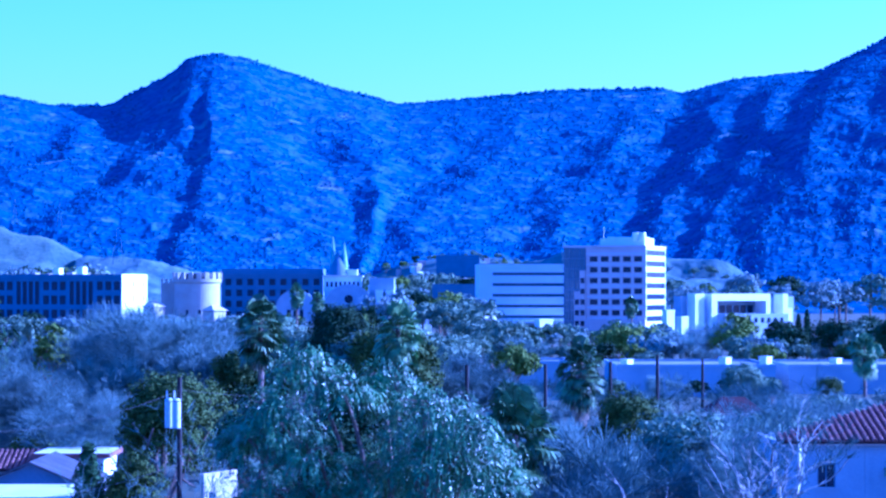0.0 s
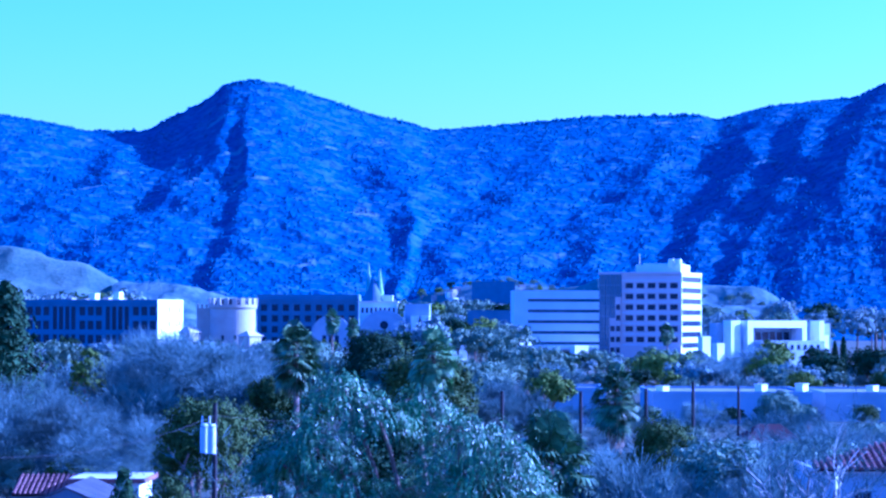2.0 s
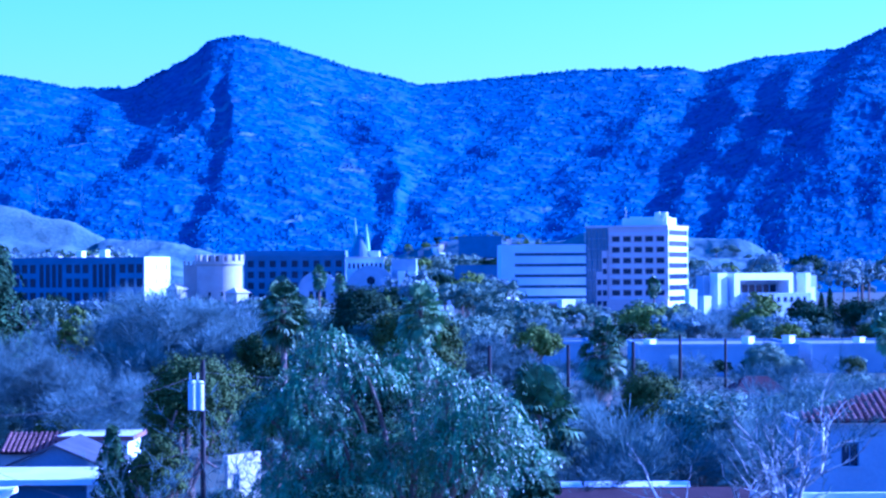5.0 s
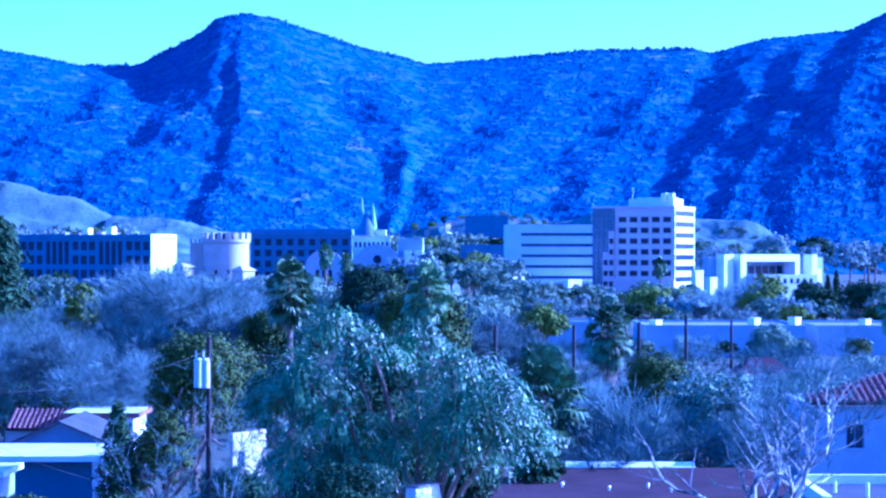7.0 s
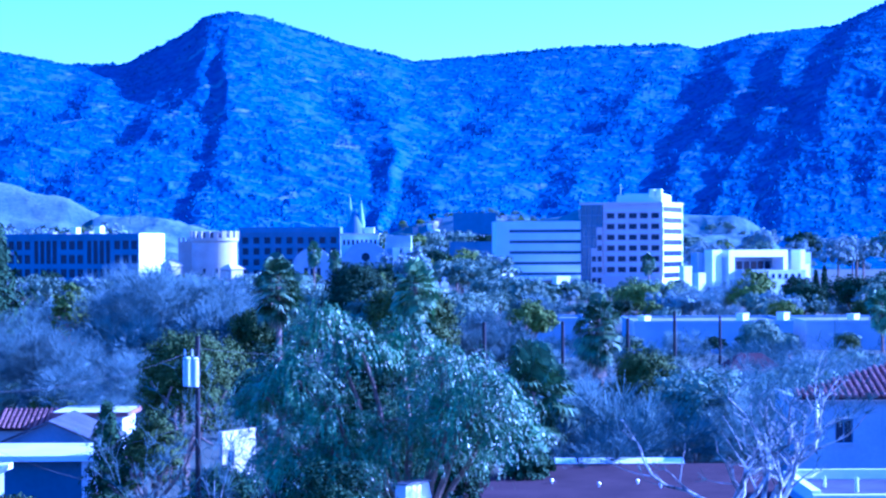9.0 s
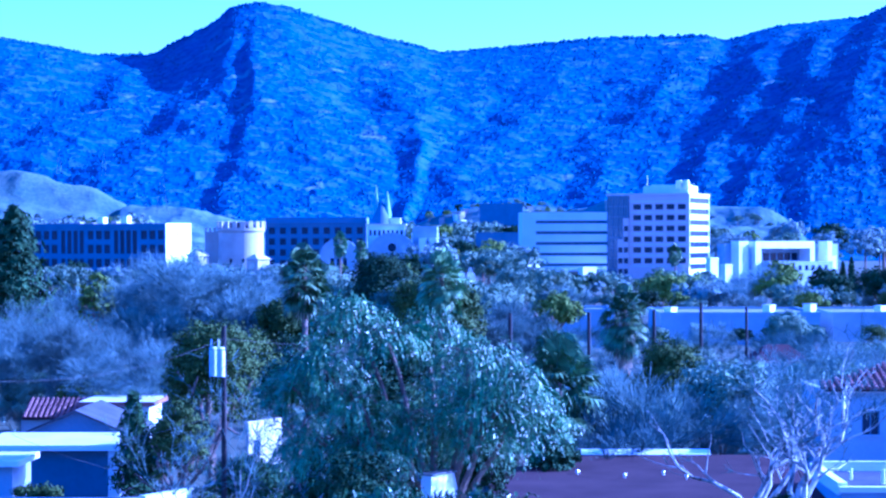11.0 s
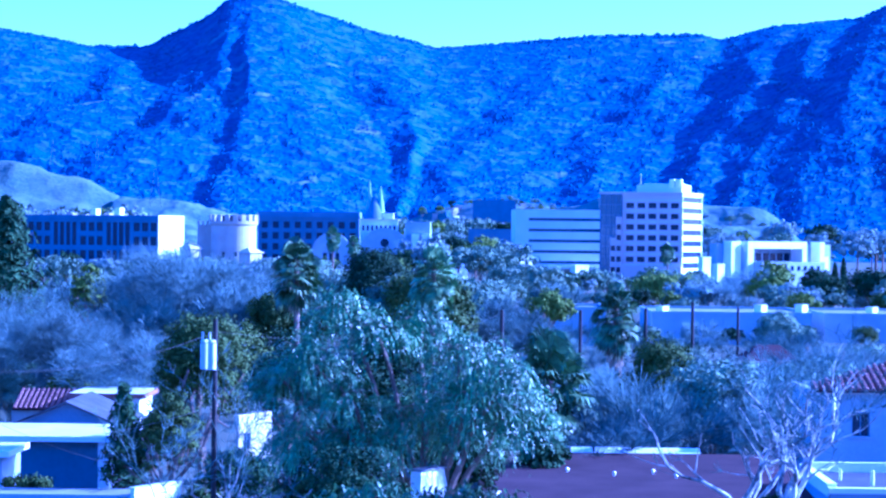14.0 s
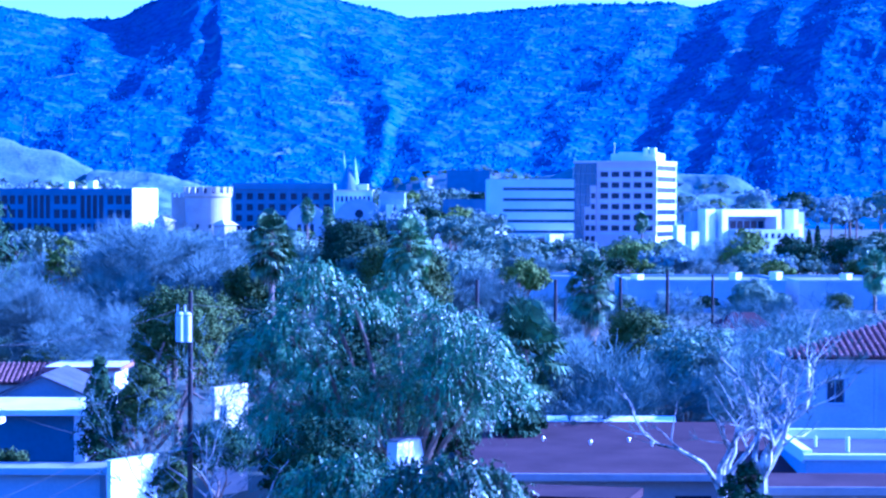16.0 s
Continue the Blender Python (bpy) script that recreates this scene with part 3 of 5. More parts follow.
def square_windowed_block():
    t = thing("studio_building", "blue-grey studio block with rows of square windows", "office building", pose(-85.53, 880, 0))
    w, h, dp = 39.3, 24.6, 18.0
    part("body", boxes((0.4, w - 0.4, 0.5, dp, 0, h - 0.4)), "slate_wall", t)
    windowed_face(t, pose(0, 0, 0), w, h - 2.4, 9, 5, 2.3, 2.5, 0.5, 0.6, "slate_wall")
    part("attic", boxes((0, w, 0, 0.5, h - 2.4, h), (0.0, 0.5, 0.5, dp, h - 2.4, h), (w - 0.5, w, 0.5, dp, h - 2.4, h)), "slate_wall", t)
    for k in range(10):
        x = 0.5 + k * 38.3 / 9
        part("pier", boxes((x - 0.35, x + 0.35, -0.35, -0.004, 0, h - 2.4)), "slate_wall", t)
    part("cornice", boxes((-0.2, w + 0.2, -0.5, -0.004, h - 2.38, h - 1.9)), "slate_wall", t)


square_windowed_block()
turret()
mission_hall()
tile_gable("tiled_house", "small cream studio house with a pale tile roof", -87.9, -83.6, 690, 10.9, 13.0, 5, roof="mortar", turn=50)
tile_gable("tiled_house", "small cream studio house with a pale tile roof", -69.4, -64.6, 685, 9.9, 11.6, 5, roof="mortar", turn=48)
shed("white_building", "white flat-roofed block beyond the conifer", -138.9, -131.2, 600, 22.44, 10)
lattice_tower(-183.9, 1290, 22, 6.5, 31)
lattice_tower(-303.0, 1800, 24, 4.0, 67.66)
lattice_tower(-338.3, 1800, 20, 4.0, 69.45)

# low roofs and yards between the studios and the offices
LOW = [
    (-29.45, -18.74, 900, 18.35, "pale_stone"),
    (-4.71, 16.36, 1000, 18.97, "slate_wall"),
    (-8.78, -1.79, 600, 10.54, "white_wall"),
    (11.74, 15.87, 640, 9.29, "white_wall"),
    (26.29, 30.74, 620, 7.78, "white_wall"),
    (67.74, 70.82, 690, 9.87, "white_wall"),
    (66.96, 69.5, 640, 8.34, "white_wall"),
    (24.04, 37.13, 960, 12.62, "slate_wall"),
]
for x0, x1, d, top, wl in LOW:
    shed("low_building", "low flat-roofed commercial building", x0, x1, d, top, 12 if wl == "slate_wall" else 2.2, wl, "white_roof", 34 if wl == "white_wall" else 0, doors=0)
rl = random.Random(31)
for k in range(26):
    d = rl.uniform(1546, 1612)
    x = rl.uniform(-75, 45)
    r = math.hypot((x - 14.64) / 105.717, (d - 1640) / 110)
    s, up = rl.uniform(2.5, 5), rl.uniform(0.8, 2.2)
    z = 42 * max(0.0, 1 - r ** 2.2) * 0.95 - 1.5
    shed("hill_house", "small pale house on the foothill street", x, x + s, d, z + 3 + up, 5, rl.choice(("white_wall", "white_wall", "cream_wall", "grey_wall")), "white_roof", rl.uniform(10, 40), z0=z)

shed("flat_roofed_hall", "long dark hall with a pale roof edge on the foothill", -4.5, 24.5, 1530, 40.5, 14, "slate_wall", "white_roof", z0=18)
shed("white_terrace", "white-fronted terrace of houses at the mountain foot", 4.0, 23.0, 1420, 24.5, 5, "white_wall", "white_roof", 25)

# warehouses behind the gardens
shed("warehouse", "long low pale warehouse with a flat roof", 25.2, 48.11, 330, 4.53, 26, "shade_blue_stucco", "grey_roof")
shed("warehouse", "long low pale warehouse with a flat roof", 51.59, 78.9, 340, 4.21, 26, "shade_blue_stucco", "grey_roof")
shed("warehouse", "low pale building between palms", 11.19, 17.93, 320, 5.32, 16, "shade_blue_stucco", "grey_roof")
for x, z in ((41.28, 5.75), (47.22, 5.84), (26.91, 5.42), (59.19, 5.31)):
    t = thing("roof_unit", "small sunlit white box on the warehouse roof", "roof unit", pose(x, 333 if x < 55 else 343, 4.53 - 0.1, 0, 0, 48), "warehouse roof units")
    part("casing", boxes((0, 1.5, 0, 1.3, 0, z - 4.53), bevel=0.03), "white_wall", t)
    part("cap", boxes((-0.08, 1.58, -0.08, 1.38, z - 4.53, z - 4.53 + 0.1)), "grey_paint", t)
hut = thing("summit_hut", "tiny white radio hut on the mountain top", "hut", pose(-323.5, 2880, 297.8))
part("wall", boxes((-2.2, 2.2, -2, 2, -9, 3.2)), "white_wall", hut)
part("roof", boxes((-2.5, 2.5, -2.3, 2.3, 3.2, 3.5)), "grey_roof", hut)
part("mast", cyl(bmesh.new(), -1.5, 0, 3.5, 8.0, 0.25, 0.12, 6), "steel", hut)


# ---- houses of the near street ----
def tile_slope(parent, w, run_, rise_, pitch=0.30, m=None, kind="terracotta", hip=None):
    """Rows of half-round barrel tiles down a slope: x 0..w, from the eave (y 0, z 0) up to (run_, rise_)."""
    length = math.hypot(run_, rise_)
    ang = math.degrees(math.atan2(rise_, run_))
    n, k, step = int(w / pitch), 6, length / max(1, int(length / 0.44))
    vs = []
    for yy, r, dz in ((0, pitch * 0.37, 0.025), (step + 0.05, pitch * 0.33, 0.0)):
        vs += [(math.cos(math.pi * j / k) * r, yy, math.sin(math.pi * j / k) * r + dz) for j in range(k + 1)]
    fs = [(j, j + 1, k + 2 + j, k + 1 + j) for j in range(k)] + [tuple(range(k + 1))]
    base = (m or Matrix()) @ pose(0, 0, 0, ang, 0, 0)
    rt = random.Random(3)
    mesh = None
    for i in range(n):
        for s in range(int(round(length / step))):
            if hip and s * step > hip[0] + hip[1] * pitch * i:
                break
            if mesh is None:
                ob = part("roof_tile", (vs, [], fs), kind, parent)
                mesh = ob.data
            else:
                ob = new("roof_tile", mesh)
                ob.parent = parent
            ob.matrix_basis = base @ Matrix.Translation((pitch * (i + 0.5) + rt.gauss(0, 0.008), s * step + rt.gauss(0, 0.012), 0))
    if hip:
        far_x = (length - hip[0]) / hip[1]
        v = [(0, 0, 0), (w, 0, 0), (w, length, 0), (far_x, length, 0), (0, hip[0], 0)]
        v += [(x, y, -0.12) for x, y, z in v]
        f = [(0, 1, 2, 3, 4), (9, 8, 7, 6, 5)] + [(k, k + 5, (k + 1) % 5 + 5, (k + 1) % 5) for k in range(5)]
        part("roof_deck", (v, [], f), "brown_roof", parent).matrix_basis = base
    else:
        part("roof_deck", boxes((0, w, 0, length, -0.12, 0.0)), "brown_roof", parent).matrix_basis = base


def tiled_villa():
    t = thing("villa", "two-storey house in shade-blue stucco with a hipped barrel tile roof", "house", pose(17.37, 118, 0))
    w, h = 17.0, 7.31
    wx, wz, hw = 2.45, 5.6, 0.47
    part("wall", boxes((0, w, 0, 0.3, 0, wz - 0.6), (0, wx - hw, 0, 0.3, wz - 0.6, wz + 0.6), (wx + hw, w, 0, 0.3, wz - 0.6, wz + 0.6), (0, w, 0, 0.3, wz + 0.6, h)), "shade_blue_stucco", t)
    win = part("window", boxes((wx - hw, wx + hw, 0.2, 0.24, wz - 0.6, wz + 0.6)), "glass", t)
    part("frame", boxes((wx - hw, wx - hw + 0.07, 0.1, 0.2, wz - 0.6, wz + 0.6), (wx + hw - 0.07, wx + hw, 0.1, 0.2, wz - 0.6, wz + 0.6), (wx - hw + 0.07, wx + hw - 0.07, 0.1, 0.2, wz + 0.53, wz + 0.6), (wx - 0.03, wx + 0.03, 0.12, 0.2, wz - 0.6, wz + 0.53)), "slate_wall", win)
    part("sill", boxes((wx - hw - 0.1, wx + hw + 0.1, -0.12, 0.1, wz - 0.72, wz - 0.604)), "shade_blue_stucco", win)
    part("pilaster", boxes((4.45, 4.7, -0.05, -0.004, 0, h - 0.15)), "shade_blue_stucco", t)
    part("string_course", boxes((0.0, w, -0.07, -0.004, 2.8, 2.95)), "shade_blue_stucco", t)
    part("side_wall", boxes((0, 0.3, 0.3, 8, 0, h), (w - 0.3, w, 0.3, 8, 0, h), (0.3, w - 0.3, 7.7, 8, 0, h)), "shade_blue_stucco", t)
    tile_slope(t, w + 0.6, 7.5, 1.85, 0.37, pose(-0.1, -0.45, h + 0.05), hip=(1.0, 0.85))
    part("eave", boxes((-0.25, w + 0.3, -0.4, 0.5, h - 0.12, h - 0.01)), "mortar", t)


def brown_house():
    t = thing("bungalow", "long bungalow with a low brown composition roof and white fascia", "house", pose(0.15, 100, 0))
    w = 15.2
    z0, z1, dp = 3.35, 4.16, 16.0
    th = 0.18
    v = [(0, 0, z0), (w, 0, z0), (w, dp, z1), (0, dp, z1)]
    v += [(x, y, z - th) for x, y, z in v]
    part("roof", (v, [], [(0, 1, 2, 3), (7, 6, 5, 4), (0, 4, 5, 1), (1, 5, 6, 2), (2, 6, 7, 3), (3, 7, 4, 0)]), "brown_roof", t)
    part("wall", boxes((0.5, w - 0.5, 0.8, dp - 0.5, 0, z0 - 0.3)), "grey_wall", t)
    part("fascia", boxes((-0.05, w + 0.05, -0.14, -0.005, z0 - 0.3, z0 + 0.02)), "grey_wall", t)
    x0, x1 = 4.659, 11.216
    v = [(x, y, z) for x in (x0, x1) for y, z in ((dp - 0.1, z1 + 0.02), (dp + 0.5, z1 + 0.24), (dp + 0.6, z1 + 0.24), (dp + 0.6, z1 - 0.1))]
    part("ridge_coping", (v, [], [(0, 1, 5, 4), (1, 2, 6, 5), (2, 3, 7, 6), (3, 0, 4, 7), (0, 3, 2, 1), (4, 5, 6, 7)]), "white_wall", t, "white sloped ridge coping")
    for x, y in ((4.2, 9.5), (6.4, 8.4), (8.3, 9.2), (9.3, 8.0)):
        z = z0 + (z1 - z0) * y / dp
        vent = part("vent", cyl(cyl(bmesh.new(), x, y, z - 0.05, z + 0.14, 0.05, n=10), x, y, z + 0.13, z + 0.22, 0.1, 0.06, 10), "steel", t)
    for k in range(4):
        x = 2.5 + k * 3.6
        part("window", boxes((x, x + 1.6, 0.74, 0.82, 1.0, 2.3)), "glass", t)
    return t


def parapet_house():
    t = thing("flat_roofed_house", "flat-roofed annex with a white parapet and shade-blue walls", "house", pose(15.21, 98, 0))
    w, h, dp = 9.0, 4.36, 9.0
    part("wall", boxes((0, w, 0, dp, 0, h - 0.14)), "shade_blue_stucco", t)
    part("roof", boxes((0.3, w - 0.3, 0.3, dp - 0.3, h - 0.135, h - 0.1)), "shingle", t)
    part("porch_wall", boxes((0.1, 6.0, -5.4, -5.2, 0, 3.0)), "shade_blue_stucco", t)
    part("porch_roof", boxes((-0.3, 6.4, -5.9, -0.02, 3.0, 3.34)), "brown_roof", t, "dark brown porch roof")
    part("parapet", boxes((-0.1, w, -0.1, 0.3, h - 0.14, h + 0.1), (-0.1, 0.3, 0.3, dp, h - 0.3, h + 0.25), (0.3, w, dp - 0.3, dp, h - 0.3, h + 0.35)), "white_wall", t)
    part("vent_pipe", cyl(bmesh.new(), 2.3, 3, h - 0.2, h + 0.55, 0.09), "white_wall", t)
    part("vent_pipe", cyl(bmesh.new(), 1.2, 5, h - 0.2, h + 0.4, 0.07), "white_wall", t)


def gable_house(name, label, m, w, dp, h, rise, wall, roof):
    """Gable end towards the viewer."""
    t = thing(name, label, "house", m)
    bm = bmesh.new()
    f = bm.faces.new([bm.verts.new(p) for p in ((0, 0, 0), (w, 0, 0), (w, 0, h), (w / 2, 0, h + rise), (0, 0, h))])
    ex = bmesh.ops.extrude_face_region(bm, geom=[f])
    bmesh.ops.translate(bm, verts=[e for e in ex["geom"] if isinstance(e, bmesh.types.BMVert)], vec=(0, dp, 0))
    bmesh.ops.recalc_face_normals(bm, faces=bm.faces)
    part("wall", bm, wall, t)
    o, th = 0.5, 0.16
    k = rise / (w / 2)
    for s in (0, 1):
        xa, xb = (-o, w / 2) if s == 0 else (w + o, w / 2)
        v = [(xa, -o, h - o * k + 0.05), (xb, -o, h + rise + 0.05), (xb, dp + o, h + rise + 0.05), (xa, dp + o, h - o * k + 0.05)]
        v += [(x, y, z + th) for x, y, z in v]
        part("roof", (v, [], [(0, 1, 2, 3), (7, 6, 5, 4), (0, 4, 5, 1), (1, 5, 6, 2), (2, 6, 7, 3), (3, 7, 4, 0)]), roof, t)
    return t


def flat_house(name, label, x0, x1, d, z, dp, wall, roof, fascia, open_front=False, turn=0):
    t = thing(name, label, "house", pose(x0, d, 0, 0, 0, turn))
    w = x1 - x0
    part("roof", boxes((-0.4, w + 0.4, -0.5, dp + 0.4, z - 0.02, z + 0.1)), roof, t)
    part("fascia", boxes((-0.45, w + 0.45, -0.62, -0.51, z - 0.18, z + 0.14), (w + 0.41, w + 0.5, -0.5, dp, z - 0.18, z + 0.14)), fascia, t)
    if open_front:
        part("wall", boxes((0, 0.25, 0, dp, 0, z - 0.05), (w - 0.7, w, 0, dp, 0, z - 0.05), (0.25, w - 0.7, dp - 0.3, dp, 0, z - 0.05)), wall, t)
        part("garage_door", boxes((0.25, w - 0.7, 0.6, 0.68, 0, z - 0.2)), "slate_wall", t)
    else:
        part("wall", boxes((0, w, 0, dp, 0, z - 0.05)), wall, t)
    return t


tiled_villa()
brown_house()
parapet_house()
flat_house("flat_roofed_house", "flat-roofed garage with a white fascia and shaded front", -30.03, -21.63, 134, 2.97, 8.6, "white_wall", "white_roof", "white_wall", True)
flat_house("carport", "flat grey-roofed carport with a shaded wall", -24.47, -16.76, 108, 2.55, 2.0, "shade_blue_stucco", "grey_roof", "shade_blue_stucco")
end = thing("garden_wall", "sunlit white end wall beside the carport", "wall", pose(-16.08, 107, 0, 0, 0, 62))
part("wall", boxes((0, 3.714, 0, 0.25, 0, 3.01)), "white_wall", end)
part("coping", boxes((-0.05, 3.714 + 0.05, -0.05, 0.3, 3.01, 3.01 + 0.08)), "grey_paint", end)
flat_house("flat_roofed_house", "grey flat roof corner with a pale fascia", -31.58, -25.5, 122, 3.2, 5.0, "shade_blue_stucco", "white_roof", "white_wall")
gable_house("gabled_house", "grey gabled house behind the flat garage", pose(-29.46, 146, 0), 6.154, 9, 2.77, 1.303, "slate_wall", "shingle")
tv = thing("tiled_house", "house with red barrel tile roof behind the gable", "house", pose(-32.47, 158, 0))
part("wall", boxes((0, 8.0, 0.4, 6, 0, 2.78)), "cream_wall", tv)
tile_slope(tv, 7.4, 3.2, 1.15, 0.36, pose(0.1, 0, 2.78 + 0.02))
flat_house("white_roofed_house", "house with a pale flat roof beside the tiles", -27.62, -23.17, 156, 3.98, 6, "white_wall", "white_roof", "terracotta")
cream = thing("garden_wall", "sunlit cream house wall seen through branches", "wall", pose(-12.35, 118, 0, 0, 0, 64))
part("wall", boxes((0, 3.3, 0, 0.18, 0, 5.6)), "cream_wall", cream)
part("coping", boxes((-0.04, 3.34, -0.04, 0.22, 5.6, 5.68)), "mortar", cream)
part("window", boxes((0.5, 1.1, -0.03, 0.0, 3.9, 4.7)), "glass", cream)
ws = thing("white_shed", "small sunlit white shed under the weeping tree", "shed", pose(-1.85, 76, 0, 0, 0, 60))
part("wall", boxes((0, 1.7, 0, 0.4, 0, 7.2)), "white_wall", ws)
part("roof", boxes((-0.08, 1.78, -0.1, 0.5, 7.2, 7.2 + 0.05)), "grey_roof", ws)
part("window", boxes((0.15, 0.3, -0.03, 0.0, 6.27, 6.57)), "glass", ws)
tile_gable("tiled_house", "house with a faded brown tile roof behind bare trees", 22.66, 26.43, 190, 5.06, 6.29, 6, "cream_wall", "brown_roof")
flat_house("low_house", "low shingled roof with pale eave", 2.14, 6.6, 90, 3.62, 3, "grey_wall", "brown_roof", "brown_roof", turn=-14)
flat_house("low_house", "low dark roof at the street edge", 11.91, 18.68, 88, 4.2, 4, "grey_wall", "brown_roof", "grey_wall")


# ---- utility poles and wires ----
def utility_pole(x, y, h, arm=True, transformer=False, r=0.12):
    t = thing("utility_pole", "dark wooden utility pole" + (" with two grey transformers" if transformer else ""), "utility pole", pose(x, y, 0), "utility poles")
    part("pole", tubes([(Vector((0, 0, -0.3)), Vector((0, 0, h)), r, r * 0.7)], 10), "pole_wood", t)
    if arm:
        part("crossarm", boxes((-1.0, 1.0, -0.2, -0.08, h - 0.5, h - 0.38)), "pole_wood", t)
        for k in (-0.9, -0.4, 0.4, 0.9):
            part("insulator", cyl(bmesh.new(), k, -0.14, h - 0.38, h - 0.2, 0.05, 0.03, 8), "grey_paint", t)
    if transformer:
        for dx, dy in ((-0.36, -0.1), (-0.07, -0.36)):
            zc = h - 1.32
            can = part("transformer", cyl(cyl(bmesh.new(), dx, dy, zc - 0.48, zc + 0.46, 0.155, n=20), dx, dy, zc + 0.5, zc + 0.58, 0.17, 0.1, 20), "grey_paint", t, "grey enamelled transformer can")
            part("bushing", cyl(bmesh.new(), dx - 0.08, dy, zc + 0.6, zc + 0.85, 0.035, n=8), "grey_paint", can)
    return t


utility_pole(-9.47, 82, 11.99, False, True)
utility_pole(1.77, 170, 9.69, False, r=0.2)
utility_pole(7.18, 160, 10.04, False, r=0.16)
utility_pole(16.88, 230, 8.16, False, r=0.23)
utility_pole(22.55, 240, 8.57, False, r=0.23)
utility_pole(28.45, 250, 7.81, False, r=0.2)


def cable(a, b, sag, r=0.0065):
    a, b = Vector(a), Vector(b)
    pts = [a.lerp(b, k / 16) - Vector((0, 0, sag * 4 * (k / 16) * (1 - k / 16))) for k in range(17)]
    v, _, f = tubes([(p, q, r, r) for p, q in zip(pts, pts[1:])], 4)
    bm = bmesh.new()
    row = [bm.verts.new(p) for p in v]
    for g in f:
        bm.faces.new([row[q] for q in g])
    bmesh.ops.remove_doubles(bm, verts=bm.verts, dist=r * 0.8)
    ob = part("cable", bm, "wire")
    return tagged(ob, "thin sagging overhead cable from the pole", "cable", "overhead cables")


P0 = (-9.47, 82, 11.34)
cable((P0[0], 82, 11.54), (-14.64, 60, 11.43), 0.6)
cable((P0[0], 82, 8.9), (-15.13, 62, 9.31), 0.5)
cable((P0[0], 82, 8.09), (-14.64, 60, 6.22), 0.3)
cable((P0[0], 82, 7.38), (-14.64, 60, 5.63), 0.3)
cable((-14.65, 70, 9.1), (-13.94, 86, 6.36), 0.1)
cable((P0[0], 82, 11.54), (1.77, 170, 9.44), 1.0)


# ---- trees ----
def branch(segs, tips, p, d, length, r, depth, rnd, spread=0.6, up=0.15, kids=3, shrink=0.68, bend=0.25, steps=3):
    """One limb of several bent steps, that forks at its end and along it."""
    q = p.copy()
    for s in range(steps):
        d = (d + Vector((rnd.gauss(0, bend), rnd.gauss(0, bend), rnd.gauss(0, bend) + up)) * 0.6).normalized()
        e = q + d * (length / steps)
        r1 = r * (1 - 0.35 / steps)
        segs.append((q, e, r, r1))
        q, r = e, r1
        if depth > 0 and s >= 1 and s < steps - 1 and rnd.random() < 0.75:
            side = (d + Vector((rnd.gauss(0, spread), rnd.gauss(0, spread), rnd.gauss(0, spread) * 0.6))).normalized()
            branch(segs, tips, q, side, length * shrink * 0.8, r * 0.55, depth - 1, rnd, spread, up, kids, shrink, bend, steps)
    if depth == 0:
        tips.append((q, d))
        return
    for k in range(kids):
        side = (d + Vector((rnd.gauss(0, spread), rnd.gauss(0, spread), rnd.gauss(0, spread) * 0.6))).normalized()
        branch(segs, tips, q, side, length * shrink * rnd.uniform(0.8, 1.15), r * 0.68, depth - 1, rnd, spread, up, kids, shrink, bend, steps)


def leaves(centres, dirs, size, rng, slim=0.45, flat=0.1, jitter=0.42):
    """Leaf blades, two bent quads each: centres and outward directions as arrays."""
    n = len(centres)
    nrm = dirs + rng.normal(0, jitter, (n, 3)) + np.array([0, 0, flat])
    nrm /= np.linalg.norm(nrm, axis=1, keepdims=True) + 1e-6
    a = np.cross(nrm, rng.normal(0, 1, (n, 3)))
    a /= np.linalg.norm(a, axis=1, keepdims=True) + 1e-6
    b = np.cross(nrm, a)
    s = (size * rng.uniform(0.6, 1.4, n))[:, None]
    v = np.stack([centres - a * s, centres - b * s * slim + nrm * s * 0.12, centres + a * s, centres + b * s * slim + nrm * s * 0.12], 1)
    i = np.arange(n)[:, None] * 4
    return v.reshape(-1, 3).tolist(), [], (i + np.array([0, 1, 2, 3])).tolist()


def crown_points(rng, blobs, clumps, per, rc):
    """Points in many small clumps over the shells of a few ellipsoids (centre, radii)."""
    cs, ds = [], []
    vol = np.array([b[1][0] * b[1][2] for b in blobs])
    for k in range(clumps):
        c, r = blobs[rng.choice(len(blobs), p=vol / vol.sum())]
        d = rng.normal(0, 1, 3)
        d /= np.linalg.norm(d)
        if d[2] < -0.5:
            d[2] *= -0.6
        c0 = np.array(c) + d * np.array(r) * rng.uniform(0.55, 1.05) ** 0.6
        m = rng.poisson(per) + 3
        rr = rc * rng.uniform(0.6, 1.4)
        g = rng.normal(0, 1, (m, 3))
        g /= np.linalg.norm(g, axis=1, keepdims=True)
        cs.append(c0 + g * rr * rng.uniform(0.4, 1, (m, 1)) * np.array([1, 1, 0.75]))
        ds.append(g * 0.7 + d * 0.6)
    return np.concatenate(cs), np.concatenate(ds)


